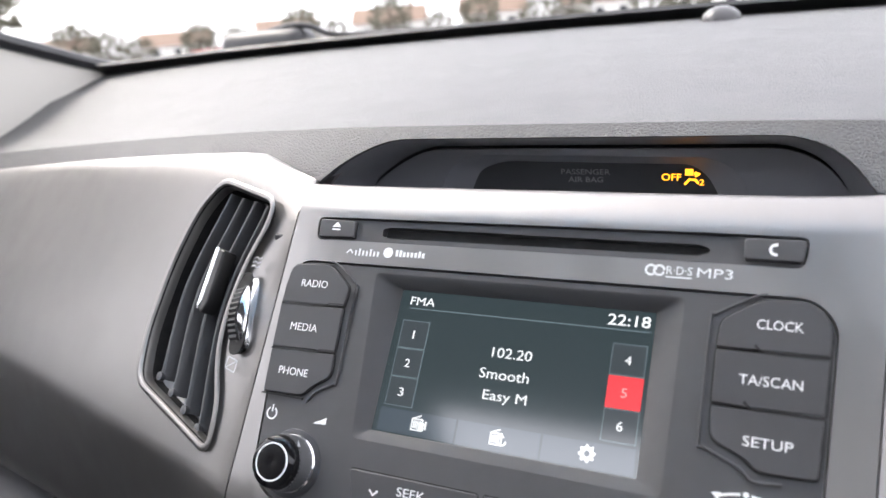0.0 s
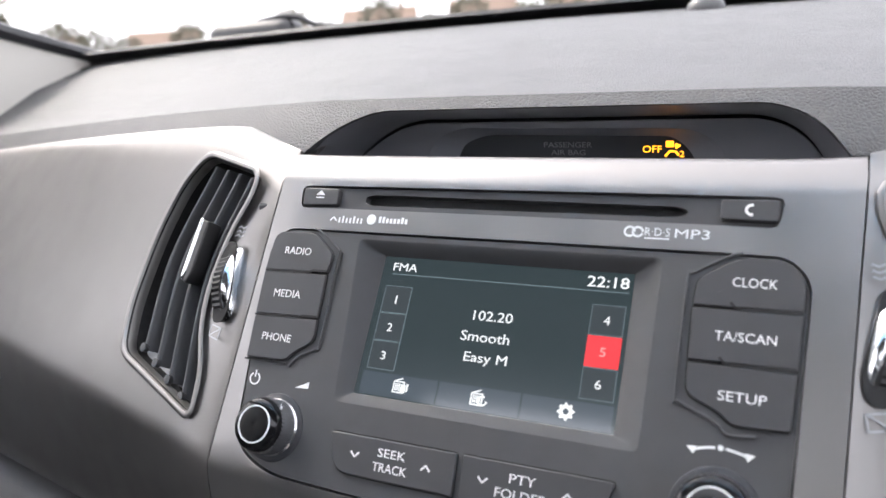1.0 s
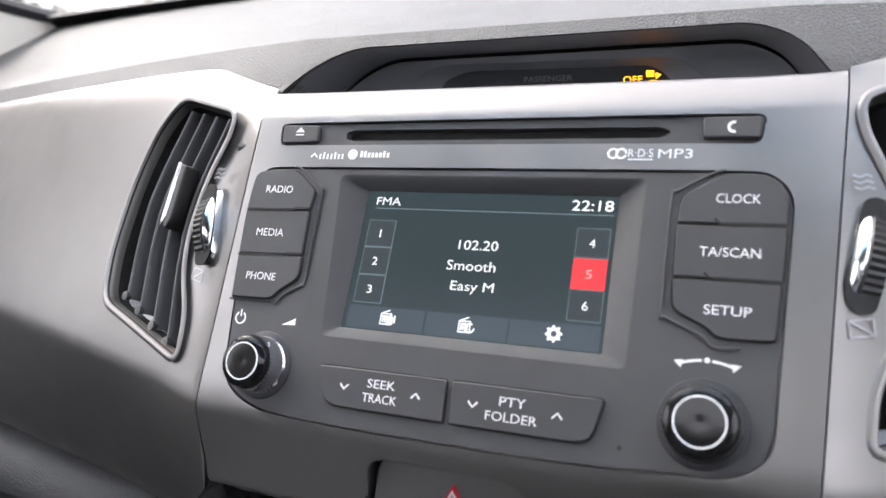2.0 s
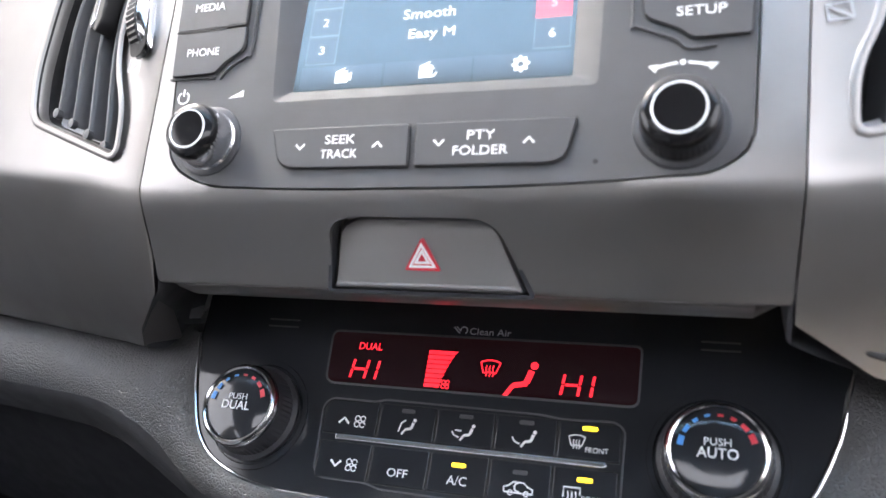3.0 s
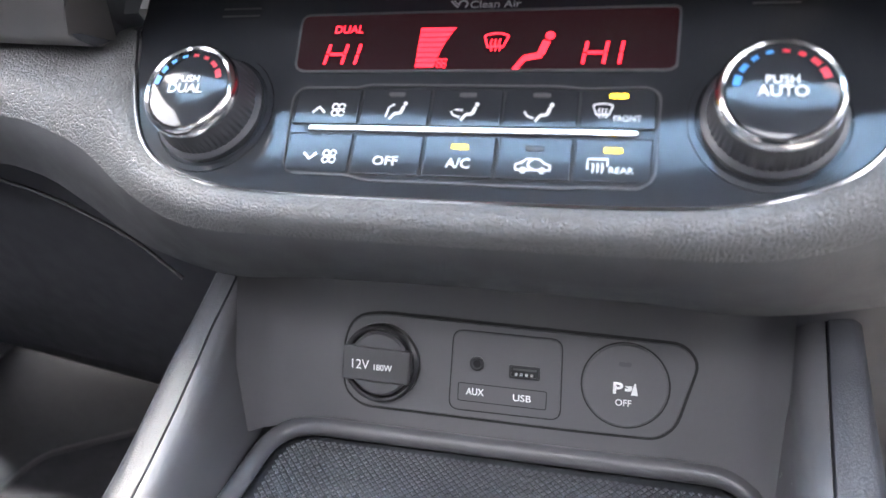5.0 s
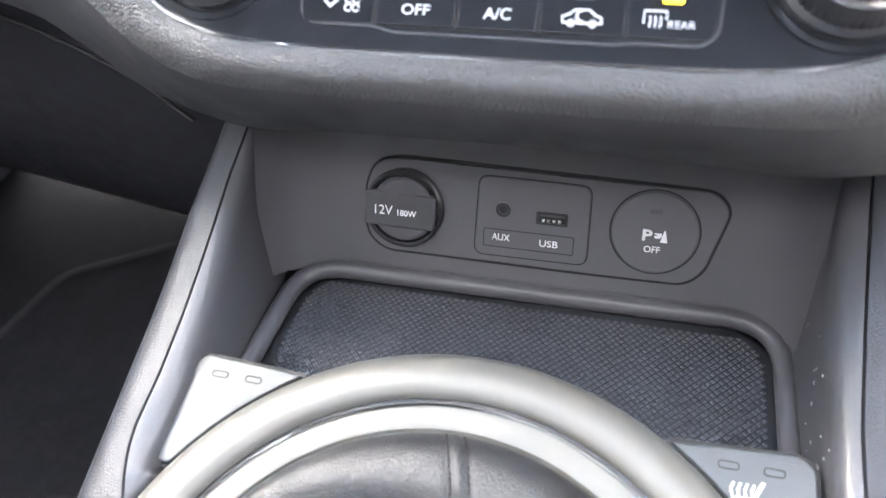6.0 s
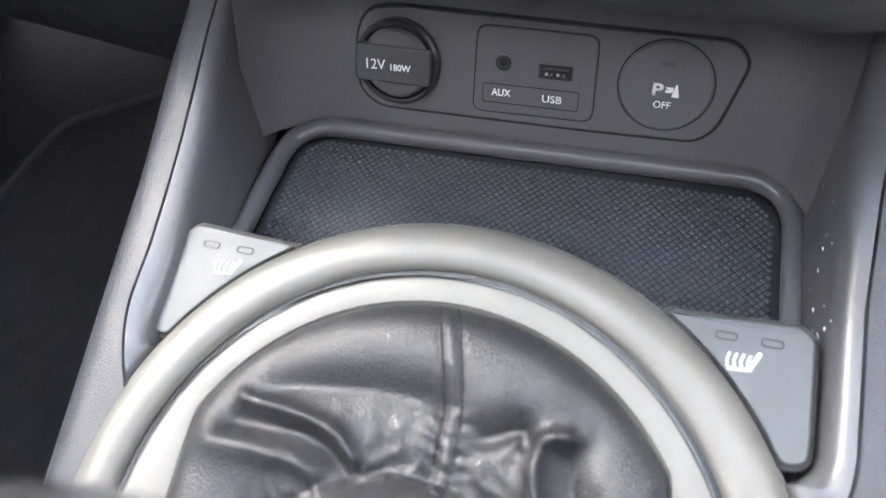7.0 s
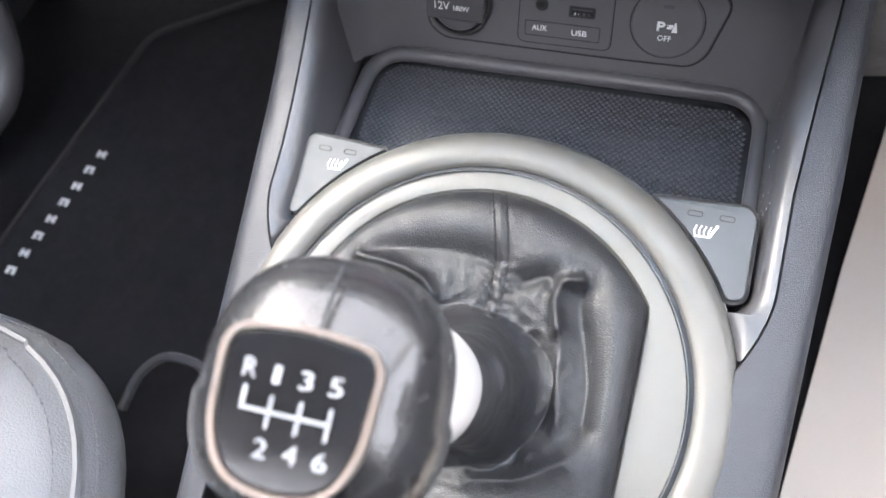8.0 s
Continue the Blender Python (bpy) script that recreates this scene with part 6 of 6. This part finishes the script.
def heater_switch(sx):
    t = thing("seat_heater_switch", CONSOLE, "grey triangular seat heater switch with two lamps", "switch", "seat heater switches")
    R0 = 121.0
    arcp = [(sx * R0 * math.cos(radians(a)), -90 + R0 * math.sin(radians(a))) for a in (29.5, 34, 38.5, 43, 47.5, 52, 56.5)]
    o = [(sx * 112.5, -29)] + [(sx * 112.0, 9)] + [(sx * 107.5, 13.0)] + arcp[::-1]
    o = round_poly(o, [4, 2, 2] + [1.2] + [0] * 5 + [2.5], 3)
    part("well", strip(grow(o, 0.9), 1.6, -8, -2.0), gap_black, t)
    b = part("button", prism(o, -32, 0, 0.6), switch_grey, t)
    lit = [(sx * 85.5, 6.0), (sx * 99.5, 6.0)]
    for x, y in lit:
        part("lamp", strip(round_poly(rect(x - 3.2, x + 3.2, y - 1.2, y + 1.2), 1.1, 3), 0.45, -0.1, 0.2), gap_black, b, smooth=0)
    cx, cy = sx * 91, -1.5
    ps = [line_poly([(cx - 4.2 + 2.1 * i, cy - 2.2), (cx - 4.6 + 2.1 * i, cy), (cx - 3.8 + 2.1 * i, cy + 2.4)], 0.65) for i in range(4)]
    ps += [line_poly([(cx - 4.2, cy - 2.8), (cx + 2.2, cy - 2.4)], 0.9), line_poly([(cx + 2.2, cy - 2.6), (cx + 5.2, cy + 3.6)], 1.2)]
    part("seat_mark", joined(ps, -0.02), white_print, b, smooth=0)
    return t


for sx in (-1, 1):
    heater_switch(sx)

# ---- footwell and seat ----
fm = thing("floor_mat", Matrix.Translation((-0.43, -0.1, 0.012)), "black carpet floor mat with a grey stitched edge", "floor mat")
edge_pts = round_poly([(-0.524, 0.202), (-0.40, 0.280), (-0.16, 0.33), (-0.16, -0.7), (-0.655, -0.7)], [0.022, 0.03, 0.03, 0.03, 0.03], 5)
bm = bmesh.new()
add_loops(bm, [[(x + 0.43, y + 0.1, 0.0) for x, y in edge_pts], [(x + 0.43, y + 0.1, 0.008) for x, y in edge_pts]])
part("carpet", bm, carpet, fm)
part("piping", sweep([(x + 0.43, y + 0.1, 0.009) for x, y in edge_pts], 0.0035, 8, True), grey_binding, fm, "grey stitched edge")
for i in range(8):
    bm = bmesh.new()
    f = i / 7
    c = Vector((-0.506, 0.040, 0)).lerp(Vector((-0.537, -0.106, 0)), f)
    for dx, dy, wx, wy in ((-0.003, 0, 0.0016, 0.004), (0.004, 0, 0.0016, 0.004), (0, 0.003 * (i % 2), 0.004, 0.0014)):
        x0, y0 = c.x + dx + 0.43, c.y + dy + 0.1
        add_loops(bm, [[(x0 - wx, y0 - wy, z), (x0 + wx, y0 - wy, z), (x0 + wx, y0 + wy, z), (x0 - wx, y0 + wy, z)] for z in (0.007, 0.0095)])
    part("stitched_bar", bm, white_print, fm, "pale stitched bar")

seat = thing("passenger_seat", Matrix.Translation((-0.413, -0.475, 0.0)), "grey leather passenger seat with stitched seams", "seat")
part("base", moved(rbox(0.36, 0.40, 0.20, 0.03), Matrix.Translation((-0.02, 0, 0.125))), smooth_dark, seat)
bm = bmesh.new()
loops = []
for j in range(15):
    f = j / 14
    z = 0.215 + 0.10 * f
    sc = 1 - 0.20 * max(0, (f - 0.45) / 0.55) ** 2.4 - 0.16 * max(0, (0.45 - f) / 0.45) ** 1.5
    loops.append([(0.262 * sc * (math.copysign(abs(math.cos(a)) ** 0.45, math.cos(a))), 0.29 * sc * (math.copysign(abs(math.sin(a)) ** 0.45, math.sin(a))), z - 0.015 * (abs(math.cos(a)) < 0.4)) for a in [2 * math.pi * k / 72 for k in range(72)]])
add_loops(bm, loops)
cush = part("cushion", bm, seat_leather, seat, "grey leather cushion", smooth=180)


def seat_seam(ring, grow_by, dz, r, label):
    part("piping", sweep([(x * grow_by, y * grow_by, z + dz) for x, y, z in ring], r, 6, True), seam_grey, cush, label)


def seat_stitches(ring, grow_by, dz):
    """A row of short pale stitches along a seam."""
    P = [Vector((x * grow_by, y * grow_by, z + dz)) for x, y, z in ring]
    bm = bmesh.new()
    for a, b in zip(P, P[1:] + P[:1]):
        n = max(1, int((b - a).length / 0.0042))
        for k in range(n):
            p, q = a.lerp(b, (k + 0.15) / n), a.lerp(b, (k + 0.75) / n)
            me = bpy.data.meshes.new("stitch")
            sweep([p, q], 0.0005, 4).to_mesh(me)
            bm.from_mesh(me)
            bpy.data.meshes.remove(me)
    return bm


seat_seam(loops[10], 1.003, 0.0012, 0.0024, "")
seat_seam(loops[9], 1.004, -0.006, 0.0016, "")
part("stitching", seat_stitches(loops[11], 1.003, 0.0012), seam_grey, cush, "pale stitching")
part("stitching", seat_stitches(loops[9], 1.006, 0.001), seam_grey, cush, "pale stitching")
cross = [Vector((0.262 * f, 0.150 - 0.10 * (1 - f) ** 1.5, 0.3155 - 0.016 * max(0, f - 0.72) / 0.2)) for f in (0.15, 0.3, 0.45, 0.6, 0.7, 0.8, 0.88)]
part("seam", sweep(catmull(cross, 16), 0.0011, 6), gap_black, cush)
part("backrest", moved(rbox(0.50, 0.14, 0.62, 0.06, 5), Matrix.Translation((0, -0.36, 0.58)) @ Matrix.Rotation(radians(18), 4, 'X')), seat_leather, seat)
part("adjuster_bar", sweep(catmull([(0.078, 0.27, 0.045), (0.088, 0.298, 0.058), (0.102, 0.316, 0.062), (0.119, 0.321, 0.063), (0.145, 0.318, 0.060), (0.166, 0.298, 0.050), (0.172, 0.26, 0.045)], 24), 0.0042, 8), console_grey, seat, "grey seat adjuster bar")

pm = thing("paper_floor_mat", Matrix.Translation((0.42, -0.05, 0.012)), "plain pale beige paper mat on dark carpet", "paper mat")
bm = bmesh.new()
pts = [(0.256, 0.235), (0.66, 0.235), (0.66, -0.75), (0.125, -0.75), (0.200, -0.131), (0.228, 0.072)]
add_loops(bm, [[(x - 0.42, y + 0.05, z) for x, y in pts] for z in (0.0, 0.0015)])
part("sheet", bm, beige_paper, pm, smooth=0)

sensor = thing("light_sensor", Matrix.Translation((0.015, 0.515, 0.7270)), "small round grey light sensor on the dashboard", "sensor")
part("dome", lathe([(17, -2), (17, 1), (15, 6), (10, 10), (4, 12), (0.1, 12.3)], 32), console_grey, sensor)

sill = catmull([(-0.628, 0.15, 0.16), (-0.620, 0.122, 0.115), (-0.617, 0.095, 0.082), (-0.619, 0.065, 0.064), (-0.628, 0.035, 0.055), (-0.645, -0.01, 0.050)], 24)
solid("trim_sill", sweep(sill, 0.017, 12), rim_grey, "rounded grey plastic sill trim beside the footwell", "sill trim", kind="structure")


def dust_flecks():
    """Pale dust and nicks on the recess wall beside the tray."""
    rnd = random.Random(11)
    bm = bmesh.new()
    for i in range(26):
        v, n = rnd.uniform(8, 92), rnd.uniform(-30, 1)
        x = 116.0 - 0.6 - 1.9 * max(0, -8 - n) / 38 - 0.15 if n < -4 else 115.5
        s = rnd.uniform(0.12, 0.42)
        a = rnd.uniform(0, 3.14)
        pts = [(v + s * (1 + 1.6 * (k % 2)) * math.cos(a + k * 1.05), n + s * math.sin(a + k * 1.05)) for k in range(6)]
        loops = [[CONSOLE @ Vector((xx * MM, p * MM, q * MM)) for p, q in pts] for xx in (x + 0.3, x)]
        add_loops(bm, loops)
    return bm


tagged(cpart("dust", dust_flecks(), white_print, "pale dust flecks"), kind="stuff")
